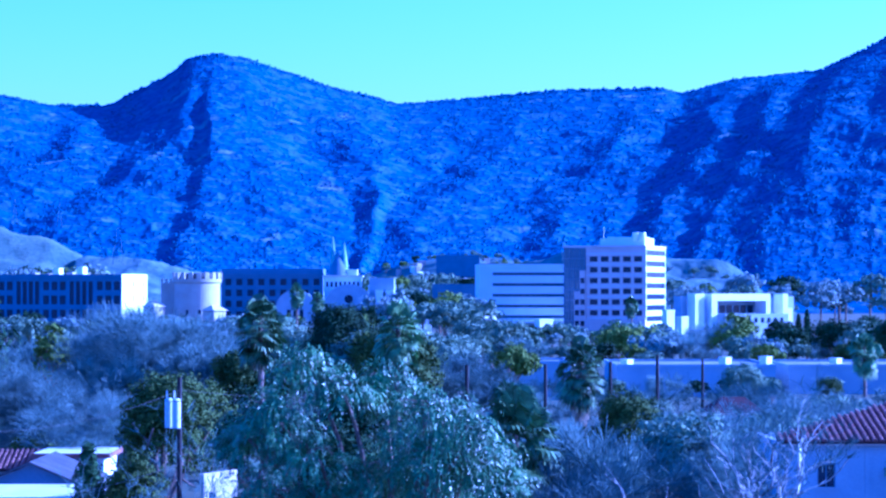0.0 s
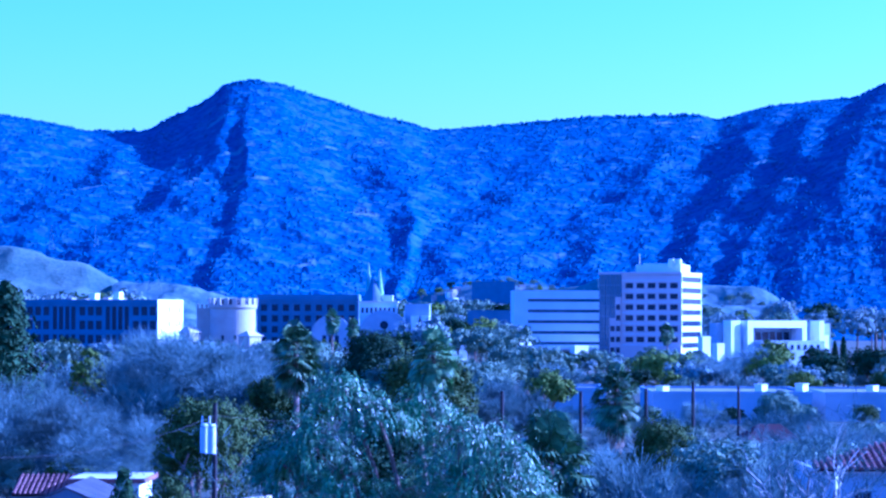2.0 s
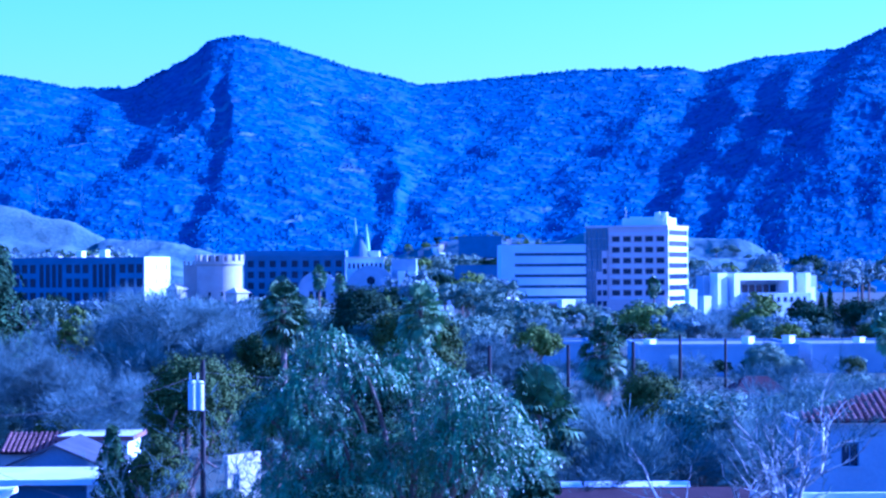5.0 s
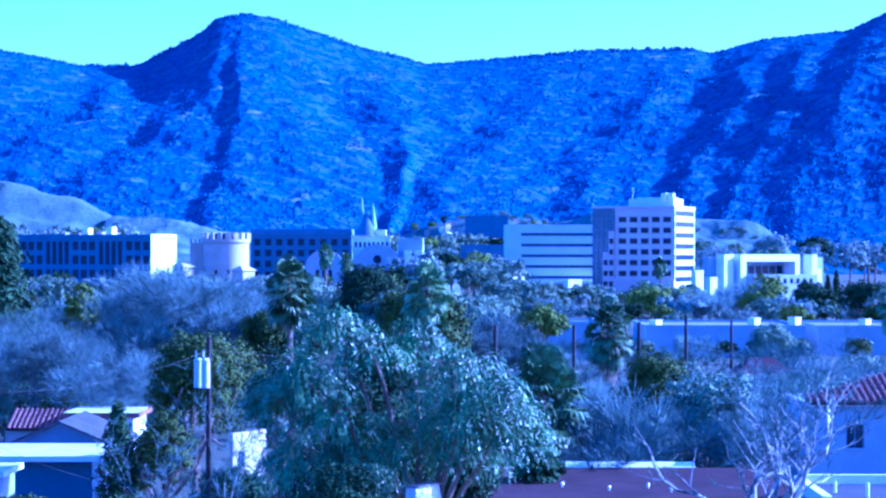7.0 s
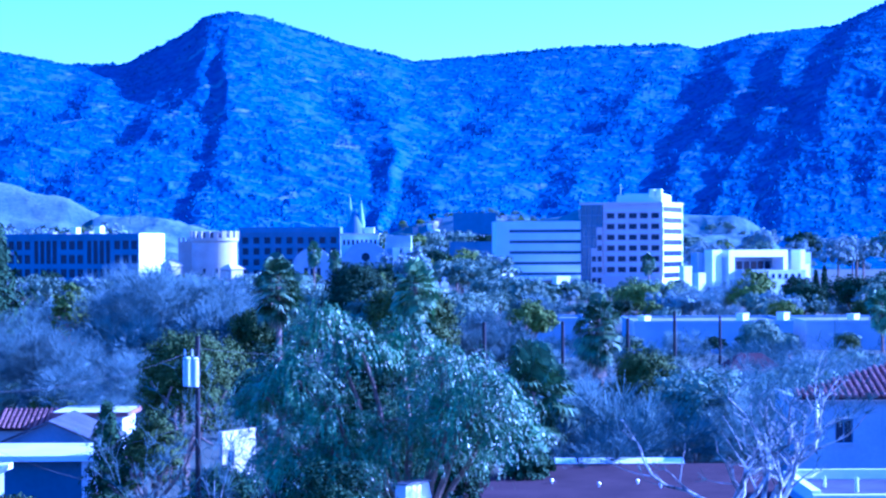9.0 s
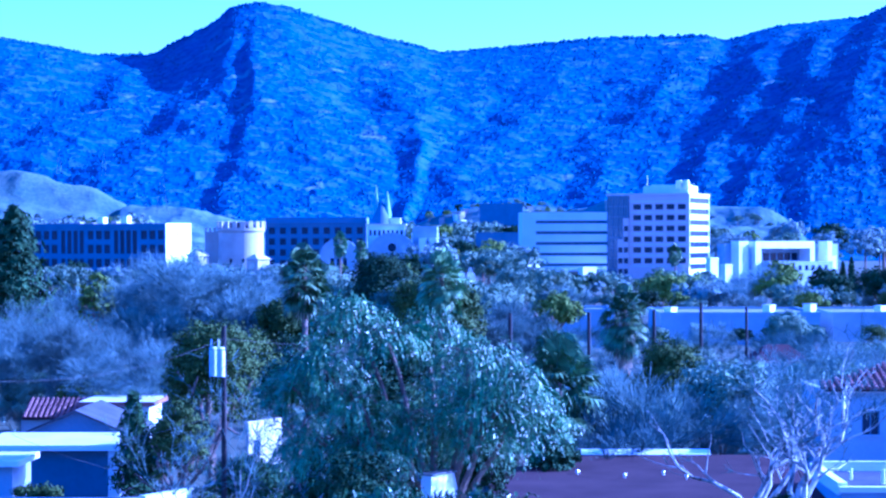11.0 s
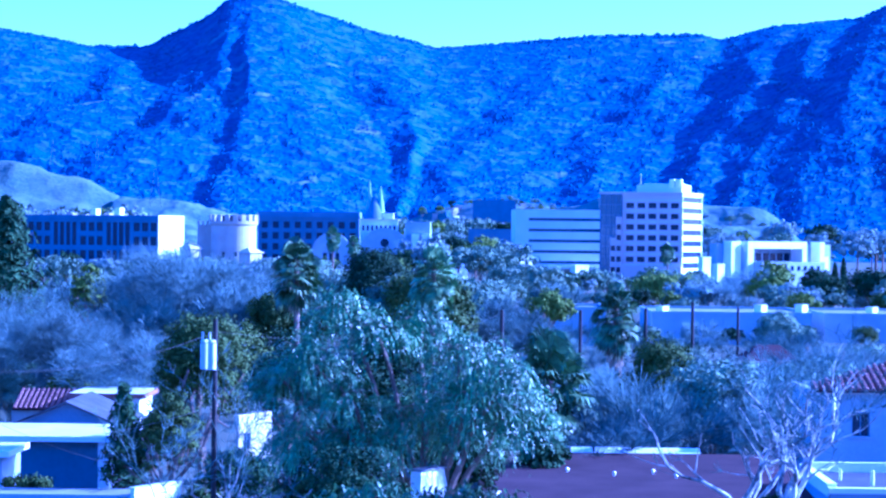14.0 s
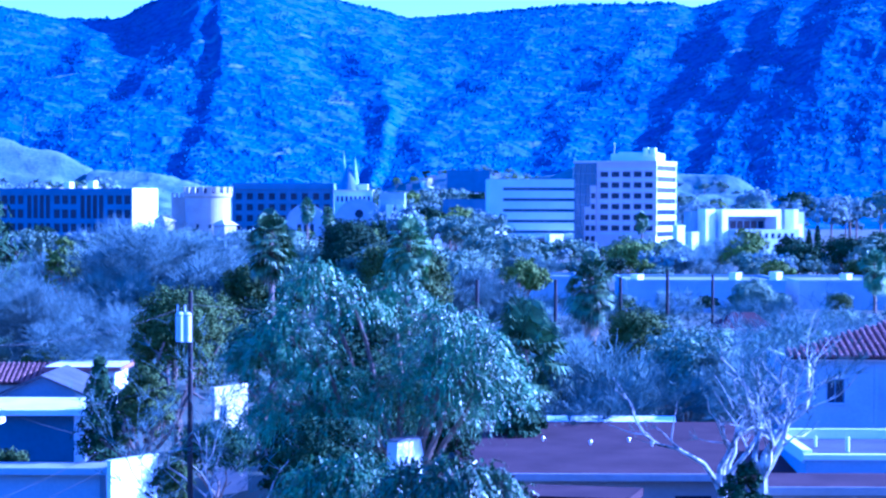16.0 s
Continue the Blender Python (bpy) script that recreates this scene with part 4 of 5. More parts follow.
def broadleaf(label, m, h, w, leaf="dark_leaf", seed=0, clumps=170, per=26, size=0.22, rc=None, trunk_h=0.3, name="tree", blobs=None, group="", slim=0.5):
    """A leafy tree of height h and crown width w."""
    rnd, rng = random.Random(seed), np.random.default_rng(seed)
    t = thing(name, label, "tree" if h > 3 else "shrub", m, group)
    segs, tips = [], []
    top = Vector((0, 0, h * trunk_h))
    segs.append((Vector((0, 0, -0.2)), top, 0.035 * h, 0.026 * h))
    for k in range(5):
        a = k * 1.26 + rnd.uniform(-0.3, 0.3)
        branch(segs, tips, top, Vector((math.cos(a) * 0.7, math.sin(a) * 0.7, 0.9)).normalized(), h * 0.28, 0.016 * h, 1, rnd, kids=2)
    part("trunk", tubes(segs, 6), "bark", t)
    if blobs is None:
        blobs = []
        for k in range(6):
            a = rnd.uniform(0, 6.28)
            o = rnd.uniform(0, 0.28) * w
            z = h * rnd.uniform(0.55, 0.8)
            rr = w * rnd.uniform(0.2, 0.3)
            blobs.append(((math.cos(a) * o, math.sin(a) * o, min(z, h - rr * 0.8)), (rr, rr, rr * 0.8)))
        blobs.append(((0, 0, h * 0.62), (w * 0.36, w * 0.36, h * 0.34)))
    c, d = crown_points(rng, blobs, clumps, per, rc or w * 0.085)
    part("crown", leaves(c, d, size, rng, slim), leaf, t)
    return t


def bare_tree(label, m, h, spread=0.55, seed=0, mat="grey_twig", depth=4, kids=3, stems=3, lean=0.35, r=0.02, sides=4, twigs=0, group="", up=0.2, twig_mat="grey_twig", twig_len=0.7, twig_r=0.008, bend=0.25, leader=False):
    """A leafless tree with several stems; twigs: fine shoots at every tip."""
    rnd = random.Random(seed)
    t = thing("tree", label, "tree", m, group)
    segs, tips = [], []
    base = Vector((0, 0, h * 0.12))
    segs.append((Vector((0, 0, -0.2)), base, r * h * 1.5, r * h * 1.2))
    if leader:
        branch(segs, tips, base, Vector((0.06, 0, 1)), h * 0.33, r * h * 1.1, 2, rnd, spread, up, kids, bend=0.14, steps=6)
    for k in range(stems):
        a = k * 2 * math.pi / stems + rnd.uniform(-0.4, 0.4)
        branch(segs, tips, base, Vector((math.cos(a) * lean, math.sin(a) * lean, 1)).normalized(), h * 0.30, r * h, depth, rnd, spread, up, kids, bend=bend)
    thick = [s for s in segs if mat != "white_bark" or s[2] > 0.012]
    part("trunk", tubes(thick, sides), mat, t)
    if twigs:
        fine = [s for s in segs if mat == "white_bark" and s[2] <= 0.012]
        for p, d in tips:
            for k in range(twigs):
                e = (d + Vector((rnd.gauss(0, 0.7), rnd.gauss(0, 0.7), rnd.gauss(0.1, 0.6)))).normalized()
                fine.append((p, p + e * twig_len * rnd.uniform(0.5, 1.4), twig_r, twig_r * 0.6))
        part("crown", tubes(fine, 3), twig_mat, t)
    return t


def sycamore(m, h, seed, limbs, r, label="bare sycamore with pale mottled limbs", low=0.2):
    """A leafless tree of crooked limbs, forking at every knee, with grey twigs."""
    rnd = random.Random(seed)
    t = thing("tree", label, "tree", m)
    segs, fine = [], []
    base = Vector((0, 0, h * low))
    segs.append((Vector((0, 0, -0.2)), base, r * 1.7, r * 1.25))

    def limb(p, d, step, r0, n, lev):
        for k in range(n):
            turn = 0.36 if k else 0.1
            d = (d + Vector((rnd.gauss(0, turn), rnd.gauss(0, turn), rnd.gauss(0.13, turn * 0.7)))).normalized()
            r1 = r0 * (0.86 if lev == 0 else 0.8)
            q = p + d * step * rnd.uniform(0.7, 1.25)
            (segs if r0 > 0.013 else fine).append((p, q, r0, r1))
            if lev < 2 and (k > 1 or lev) and rnd.random() < (0.9 if lev == 0 else 0.6):
                for c in range(1 if rnd.random() < 0.75 else 2):
                    o = (d * 0.55 + Vector((rnd.gauss(0, 0.65), rnd.gauss(0, 0.5), rnd.uniform(-0.25, 0.75)))).normalized()
                    limb(q, o, step * 0.66, r1 * rnd.uniform(0.45, 0.7), 5 - lev, lev + 1)
            p, r0 = q, r1
        for c in range(7):
            e = (d + Vector((rnd.gauss(0, 0.6), rnd.gauss(0, 0.6), rnd.gauss(0.2, 0.5)))).normalized()
            fine.append((p, p + e * rnd.uniform(0.2, 0.6), 0.008, 0.005))

    for x, y, z in limbs:
        limb(base, Vector((x, y, z)).normalized(), h * (1 - low) * z / 8.2, r * rnd.uniform(0.75, 1.0), 8, 0)
    part("trunk", tubes(segs, 6), "white_bark", t)
    part("crown", tubes([(p, q, max(a, 0.009), max(b, 0.007)) for p, q, a, b in fine], 3), "grey_twig", t)
    return t


def fan_palm(label, m, h, crown=2.3, seed=0, fronds=84, skirt=20, group="fan palms", hang=0.0):
    """A fan palm: trunk, green fan fronds, and a skirt of dead ones."""
    rnd = random.Random(seed)
    t = thing("palm_tree", label, "palm tree", m, group)
    segs = []
    n = 10
    lean = rnd.uniform(-0.02, 0.02)
    for k in range(n):
        z0, z1 = (h - crown * 0.8) * k / n, (h - crown * 0.8) * (k + 1) / n
        segs.append((Vector((lean * z0, 0, z0 - 0.2 * (k == 0))), Vector((lean * z1, 0, z1)), 0.30 - 0.012 * k, 0.27 - 0.012 * k))
    part("trunk", tubes(segs, 8), "bark", t)
    hub = Vector((lean * h, 0, h - crown * 0.8))

    def fans(count, lo, hi, droop, scale, drop=0.0, low=0.0):
        vs, fs = [], []
        for k in range(count):
            a = k * 2.39996 + rnd.uniform(-0.3, 0.3)
            el = radians(lo + (hi - lo) * ((k + 0.5) / count) + rnd.uniform(-9, 9))
            d = Vector((math.cos(a) * math.cos(el), math.sin(a) * math.cos(el), math.sin(el)))
            side = d.cross(Vector((0, 0, 1))).normalized()
            nrm = side.cross(d).normalized()
            stalk = crown * scale * rnd.uniform(0.22, 0.56)
            blade = crown * scale * rnd.uniform(0.32, 0.44)
            root = hub - Vector((0, 0, low + drop * (1 - (k + 0.5) / count)))
            tip = root + d * stalk - Vector((0, 0, 0.06 * crown))
            b = len(vs)
            w = side * 0.03
            vs += [tuple(root - w), tuple(root + w), tuple(tip + w), tuple(tip - w)]
            fs.append((b, b + 1, b + 2, b + 3))
            roll = rnd.gauss(0, 0.5)
            out = side * math.cos(roll) + nrm * math.sin(roll)
            fall = (d + Vector((rnd.gauss(0, 0.15), rnd.gauss(0, 0.15), -0.25))).normalized()
            out = (out - fall * out.dot(fall)).normalized()
            nrm = out.cross(fall)
            for j in range(13):
                f = radians(-105 + 210 * j / 12)
                e = (fall * math.cos(f) + out * math.sin(f)).normalized()
                g = out * math.cos(f) - fall * math.sin(f)
                mid = tip + e * blade * 0.62
                end = tip + e * blade * rnd.uniform(0.88, 1.05) - Vector((0, 0, blade * droop * rnd.uniform(0.5, 1.2)))
                ww = g * blade * 0.095
                b = len(vs)
                vs += [tuple(tip), tuple(mid + ww + nrm * 0.02), tuple(end), tuple(mid - ww - nrm * 0.02)]
                fs.append((b, b + 1, b + 2, b + 3))
        return vs, [], fs
    part("fronds", fans(fronds, -66, 84, 0.35, 1.0, crown * 0.75), "palm_leaf", t)
    if skirt:
        part("dead_fronds", fans(skirt, -86, -62, 0.5, 0.7, hang + crown * 0.35, crown * 0.55), "dead_frond", t, "dry tan hanging fronds")
    return t


def weeping_tree(label, m, h, lobes, seed, strands=700, per=11, leaf=0.105, trunk=0.3):
    """A tree with arching limbs that end in domes (x, y, top, radius), from which long strands of narrow leaves hang."""
    rnd, rng = random.Random(seed), np.random.default_rng(seed)
    t = thing("tree", label, "tree", m)
    fork = Vector((0.1, 0, h * trunk))
    segs = [(Vector((0, 0, -0.2)), fork, 0.028 * h, 0.022 * h)]
    cs, axs, outs = [], [], []
    for x, y, top, rad in lobes:
        p, goal = fork.copy(), Vector((x, y, top - 0.35 * rad))
        n = 6
        for k in range(n):
            f = (k + 1) / n
            q = fork.lerp(goal, f) + Vector((rnd.gauss(0, 0.12), rnd.gauss(0, 0.12), 0.5 * math.sin(math.pi * f)))
            segs.append((p, q, 0.013 * h * (1 - 0.11 * k), 0.013 * h * (1 - 0.11 * (k + 1))))
            p = q
        tips = []
        for k in range(7):
            a = k * 0.9 + rnd.uniform(-0.3, 0.3)
            branch(segs, tips, p, Vector((math.cos(a), math.sin(a), 0.6)).normalized(), rad * 0.4, 0.0022 * h, 1, rnd, 0.5, -0.25, 2)
        tufts = []
        for k in range(46):
            a, q = rnd.uniform(0, 6.283), math.sqrt(rnd.random())
            tufts.append((x + math.cos(a) * q * rad, y + math.sin(a) * q * rad, top - rad * 0.9 * q * q + rnd.gauss(0, 0.1 * rad), rnd.uniform(0.06, 0.17) * rad))
        for k in range(strands):
            tx, ty, tz, r = rnd.choice(tufts)
            o = Vector((rnd.gauss(0, r), rnd.gauss(0, r), rnd.gauss(0, 0.12)))
            p0 = Vector((tx, ty, tz)) + o
            away = Vector((tx - x, ty - y, 0)) * 0.45 + o * 0.6
            length = rnd.uniform(0.25, 0.8) * rad
            for j in range(per):
                f = (j + rnd.random()) / per
                cs.append((p0.x + away.x * f, p0.y + away.y * f, p0.z + 0.2 * f - length * f * f))
                axs.append((away.x * 0.35 + rnd.gauss(0, 0.35), away.y * 0.35 + rnd.gauss(0, 0.35), 0.1 - 1.2 * f + rnd.gauss(0, 0.2)))
                outs.append((p0.x - x, p0.y - y, 0.35 * rad))
    part("trunk", tubes(segs, 6), "bark", t)
    c, a, face = np.array(cs), np.array(axs), np.array(outs)
    a /= np.linalg.norm(a, axis=1, keepdims=True)
    face /= np.linalg.norm(face, axis=1, keepdims=True) + 1e-6
    face += rng.normal(0, 0.35, a.shape)
    b = np.cross(a, face)
    b /= np.linalg.norm(b, axis=1, keepdims=True) + 1e-6
    s = (leaf * rng.uniform(0.6, 1.4, len(c)))[:, None]
    v = np.stack([c - a * s, c + b * s * 0.24, c + a * s, c - b * s * 0.24], 1)
    i = np.arange(len(c))[:, None] * 4
    part("crown", (v.reshape(-1, 3).tolist(), [], (i + np.array([0, 1, 2, 3])).tolist()), "weeping_leaf", t)
    return t


def conifer(label, m, h, w, seed, leaf="dark_leaf", name="tree", taper=1.6, tiers=70):
    """A dark conifer: tapered trunk and tiers of drooping needle sprays."""
    rnd, rng = random.Random(seed), np.random.default_rng(seed)
    t = thing(name, label, "tree", m)
    segs = [(Vector((0, 0, -0.2)), Vector((0, 0, h * 0.95)), 0.022 * h, 0.004 * h)]
    cs, ds = [], []
    for k in range(tiers):
        z = h * (0.08 + 0.9 * (k + rnd.random()) / tiers)
        a = k * 2.4
        reach = w / 2 * (1 - (z / h) ** taper) * rnd.uniform(0.65, 1.1) + 0.15
        d = Vector((math.cos(a), math.sin(a), rnd.uniform(-0.1, 0.3)))
        segs.append((Vector((0, 0, z)), Vector((0, 0, z)) + d * reach, 0.006 * h, 0.001 * h))
        m2 = int(40 + 60 * reach / w)
        f = rng.uniform(0.25, 1, m2)
        cs.append(np.array([0, 0, z]) + np.outer(f * reach, np.array(d)) + rng.normal(0, 0.11 * reach + 0.08, (m2, 3)))
        ds.append(np.tile(np.array([d.x, d.y, 0.4]), (m2, 1)))
    part("trunk", tubes(segs, 5), "bark", t)
    part("crown", leaves(np.concatenate(cs), np.concatenate(ds), 0.02 * h + 0.05, rng, 0.3), leaf, t)
    return t


def at(x, y, z=0.0, turn=0.0, s=1.0):
    return pose(x, y, z, 0, 0, turn) @ Matrix.Diagonal((s, s, s, 1))


# the large trees of the gardens
weeping_tree("tall weeping pepper tree with domes of hanging glossy foliage", at(-1.82, 78), 12.6,
             [(-2.9, 0.6, 12.95, 1.5), (-1.5, -0.4, 12.2, 1.2), (-0.1, 1.5, 12.45, 1.1), (-3.9, -0.6, 11.5, 1.3), (-4.8, 0.2, 10.5, 1.2), (1.3, -0.6, 11.75, 1.6), (2.5, -1.2, 10.9, 1.4), (3.1, -0.6, 9.7, 1.3), (1.6, -1.4, 10.2, 1.4), (0.0, -0.4, 9.6, 1.6), (-1.3, 0.2, 9.5, 1.6), (1.2, 0.6, 9.0, 1.5), (-2.6, -1.6, 10.2, 1.2), (-4.0, -0.8, 8.8, 1.3), (-2.2, -1.5, 8.6, 1.2)], 5, 460, 12, 0.075)
weeping_tree("round weeping shrub of narrow leaves in front of a white shed", at(-0.21, 60), 8.0, [(-0.9, 0, 8.1, 0.9), (0.2, -0.3, 8.35, 1.0), (1.2, 0.1, 8.0, 0.9)], 7, 420, leaf=0.09, trunk=0.6)
weeping_tree("low weeping shrub with fine hanging leaves", at(-2.76, 64), 7.6, [(-1.1, 0, 7.7, 0.9), (0.0, -0.3, 8.0, 1.0), (1.0, 0.1, 7.6, 0.8)], 8, 380, leaf=0.09, trunk=0.6)
# two dark crowns added to make the inside of the weeping tree look shaded
broadleaf("dark leafy core added for the weeping tree's shaded inside", at(-3.58, 83), 11.3, 5.35, "dark_leaf", 38, 320, 44, 0.09, trunk_h=0.19)
broadleaf("dark leafy core added for the weeping tree's shaded inside", at(-0.32, 92), 9.3, 3.421, "dark_leaf", 39, 260, 40, 0.09, trunk_h=0.15)

fan_palm("fan palm with a full crown and tan skirt", at(-14.63, 185), 15.46, 2.9, 1)
fan_palm("fan palm with a ragged crown above dark trees", at(-3.96, 190), 14.91, 2.7, 2)
fan_palm("tall fan palm with a long pale skirt of dead fronds", at(9.15, 150), 12.5, 2.25, 3, skirt=34, hang=1.7)
fan_palm("broad low fan palm in a garden", at(3.93, 122), 10.75, 3.4, 4, fronds=90, skirt=10)
fan_palm("small slender fan palm near the studio gables", at(-26.97, 420), 17.4, 2.2, 5, skirt=8)
fan_palm("small slender fan palm near the studio gables", at(-23.88, 430), 15.85, 1.9, 6, skirt=8)
fan_palm("fan palm in front of the office tower", at(53, 640), 15, 3.0, 7, skirt=8)
fan_palm("broad fan palm beside dark trees", at(61.04, 330), 10.25, 3.2, 8, skirt=8)

broadleaf("large round dark green oak tree", at(-10.4, 240), 14.5, 11.0, "dark_leaf", 11, 620, 50, 0.15, trunk_h=0.2)
broadleaf("dense olive-green tree with a rounded crown", at(-15.15, 125), 11.34, 7.283, "olive_leaf", 12, 520, 46, 0.10)
broadleaf("dark shrub tree under the palm", at(11.38, 140), 9.72, 5.7, "olive_leaf", 13, 480, 50, 0.09, trunk_h=0.15)
broadleaf("dark tree behind the weeping tree", at(-11.18, 135), 10.05, 6.359, "dark_leaf", 14, 360, 44, 0.11)
broadleaf("dark tree behind the weeping tree", at(-5, 140), 10.31, 6.942, "dark_leaf", 15, 360, 44, 0.11)
broadleaf("dark garden tree below the palm", at(1.96, 120), 8.45, 5.058, "dark_leaf", 16, 340, 44, 0.10)
conifer("tall dark conifer beside the long studio block", at(-43.68, 210), 18.6, 9.0, 17, taper=3.0, tiers=110)
conifer("broad dark conifer beyond the grey trees", at(-48.45, 215), 17.3, 9.5, 117, taper=2.6, tiers=100)
conifer("narrow dark green cypress tree", at(83.03, 520), 11.39, 2.836, 18)
conifer("narrow dark green cypress tree", at(84.21, 540), 10.18, 2.678, 19)
conifer("small dark garden conifer by the flat-roofed house", at(-20.33, 131), 6.39, 3.085, 20)
broadleaf("feathery grey-green tree by the utility pole", at(-15.16, 112), 7.84, 3.888, "olive_leaf", 21, 220, 40, 0.09)
broadleaf("yellow-green tree before the office tower", at(34.75, 430), 9.14, 13.859, "lime_leaf", 22, 200, 26, 0.32)
broadleaf("bright green tree before the white building", at(61.53, 470), 11.27, 8.74, "lime_leaf", 23, 160, 26, 0.32)
broadleaf("dark tree beside the cypresses", at(59.6, 400), 9.05, 10.909, "dark_leaf", 24, 200, 26, 0.3)
broadleaf("dark green spreading garden tree", at(70.75, 410), 10.93, 13.215, "dark_leaf", 25, 200, 26, 0.3)
broadleaf("dark green spreading garden tree", at(76.97, 390), 11.52, 13.537, "dark_leaf", 26, 200, 26, 0.3)
broadleaf("grey-green street tree with small leaves", at(8.96, 420), 10.83, 14.578, "grey_leaf", 27, 200, 26, 0.3)
broadleaf("yellow-green tree among bare ones", at(9, 300), 9.05, 7.438, "lime_leaf", 28, 160, 26, 0.24)
broadleaf("yellow-green tree among bare ones", at(-46.12, 270), 11.79, 6.025, "lime_leaf", 29, 120, 22, 0.24)
broadleaf("garden shrub with fresh green leaves", at(6.23, 122), 4.56, 2.42, "lime_leaf", 30, 120, 26, 0.12, trunk_h=0.1, name="shrub")
broadleaf("low green tree below the bare sycamore", at(9.17, 125), 7.1, 4.649, "grey_leaf", 31, 200, 30, 0.13)
broadleaf("dark shrub at the house corner", at(3.22, 112), 5.84, 3.61, "dark_leaf", 32, 160, 30, 0.12, trunk_h=0.1, name="shrub")
broadleaf("green shrub beside the white garage wall", at(-12.37, 100), 4.22, 2.727, "olive_leaf", 33, 140, 30, 0.1, trunk_h=0.1, name="shrub")
broadleaf("dark garden tree under the weeping tree", at(-6.36, 92), 7.81, 4.334, "dark_leaf", 34, 260, 36, 0.11)
broadleaf("green-yellow shrub at the foot of the grey trees", at(-29.8, 166), 5.74, 4.527, "olive_leaf", 35, 120, 22, 0.12, trunk_h=0.2)
broadleaf("dark leafy tree below the hanging foliage", at(-4, 72), 8.89, 4.463, "dark_leaf", 234, 420, 44, 0.075, trunk_h=0.2)
broadleaf("dark garden tree between the garages and the pole", at(-16.93, 120), 5.78, 3.868, "dark_leaf", 235, 260, 40, 0.1, trunk_h=0.15)
broadleaf("shrub in the shade of the sycamore", at(10.23, 80), 6.47, 2.38, "dark_leaf", 36, 140, 30, 0.1, trunk_h=0.1, name="shrub")

# bare trees
sycamore(at(10.19, 86), 10.42, 41, [(-0.5, 0.1, 0.85), (-0.28, -0.3, 0.98), (-0.1, 0.4, 1.0), (0.15, -0.2, 1.02), (0.42, 0.2, 0.9)], 0.15, low=0.4)
sycamore(at(10.87, 80), 11.13, 42, [(0.04, 0.0, 1.08), (-0.4, -0.3, 0.9), (0.62, 0.2, 0.75), (0.2, 0.5, 0.85), (0.4, -0.4, 0.7)], 0.16, low=0.5)
sycamore(at(-8.58, 84), 9.69, 43, [(-0.75, 0.0, 0.75), (-0.3, 0.3, 0.95), (0.4, -0.2, 0.85)], 0.085, "bare pale tree beside the utility pole", low=0.12)
sycamore(at(-8.46, 90), 9.31, 44, [(0.1, -0.3, 1.0), (0.5, 0.3, 0.8)], 0.07, "bare pale tree leaning to the wires", low=0.12)
GREY = [(-40.46, 190, 11.94, 50), (-33.72, 178, 11.56, 51), (-29.63, 176, 10.55, 52), (-25.48, 166, 9.44, 53), (-37.91, 172, 9.88, 54),
        (-37.32, 260, 15.8, 55), (-32.6, 250, 15.6, 56), (-27.75, 255, 14.2, 57), (-44.36, 280, 11.18, 58),
        (2.97, 260, 9.07, 59), (0.37, 250, 8.18, 60), (48.52, 420, 11.36, 61), (42.74, 400, 10.04, 62),
        (23.65, 150, 9.05, 63), (28.4, 160, 8.85, 64), (17.33, 150, 8.68, 65), (7.5, 140, 6.67, 66), (14.24, 145, 7.81, 67), (20.98, 155, 8.47, 68)]
for x, y, h, s in GREY:
    bare_tree("leafless grey tree with a haze of fine twigs", at(x, y), h, 0.6, s, "grey_twig", 3, 3, 5, 0.8, 0.010, 3, 16, "leafless trees", 0.1, twig_mat="pale_twig" if 61 <= s <= 68 else "grey_twig", twig_len=h * 0.11, twig_r=0.00007 * y + 0.003)

# shrubs before the warehouses
for k, (x, z) in enumerate(((39.39, 3.48), (45, 3.48), (42.35, 2.09), (23.28, 3.55), (34.5, 3.24), (52.51, 3.8))):
    broadleaf("leafy shrub before the warehouse wall", at(x, 312), z, 4.5, ("dark_leaf", "grey_leaf")[k % 2], 130 + k, 90, 26, 0.18, trunk_h=0.1, name="shrub", group="warehouse shrubs")

# the belt of street trees towards the studios
belt = [broadleaf("street tree with a rounded crown", at(-400 - 20 * k, -60), 8.0, 9.5, lf, 70 + k, 240, 60, 0.15, group="street trees", trunk_h=0.22)
        for k, lf in enumerate(("grey_leaf", "grey_leaf", "olive_leaf", "grey_leaf"))]
belt += [bare_tree("leafless grey street tree", at(-500 - 20 * k, -60), 8.0, 0.6, 80 + k, "grey_twig", 2, 3, 6, 0.8, 0.012, 3, 22, "leafless trees", 0.1, twig_len=1.2, twig_r=0.025) for k in range(3)]
rb = random.Random(9)
far = []
for k in range(270):
    d = 215 + 475 * rb.random() ** 0.8
    bx = rb.uniform(-0.25, 0.24)
    low = rb.uniform(0.0125, 0.029) * d if d < 380 else rb.uniform(0.0085, 0.024) * d
    if d < 350 and 0.025 < bx < 0.25:
        low = max(low, rb.uniform(0.031, 0.041) * d)
    if 306 < d < 372 and 0.03 < bx < 0.25:
        continue
    if -0.02 < bx < 0.002 or 0.039 < bx < 0.05:
        low = max(low, rb.uniform(0.0135, 0.02) * d)
    h = max(15 - low, 3.0)
    if d < 380:
        pick = rb.choice(belt[4:] if bx < -0.08 and rb.random() < 0.8 else belt)
        if 0 < bx < 0.12 and k % 3:
            pick = belt[4 + k % 3]
        copy_thing(pick, at(bx * d, d, 0, rb.uniform(0, 360), h / 8.0))
    else:
        far.append((bx * d, d, h, 0))
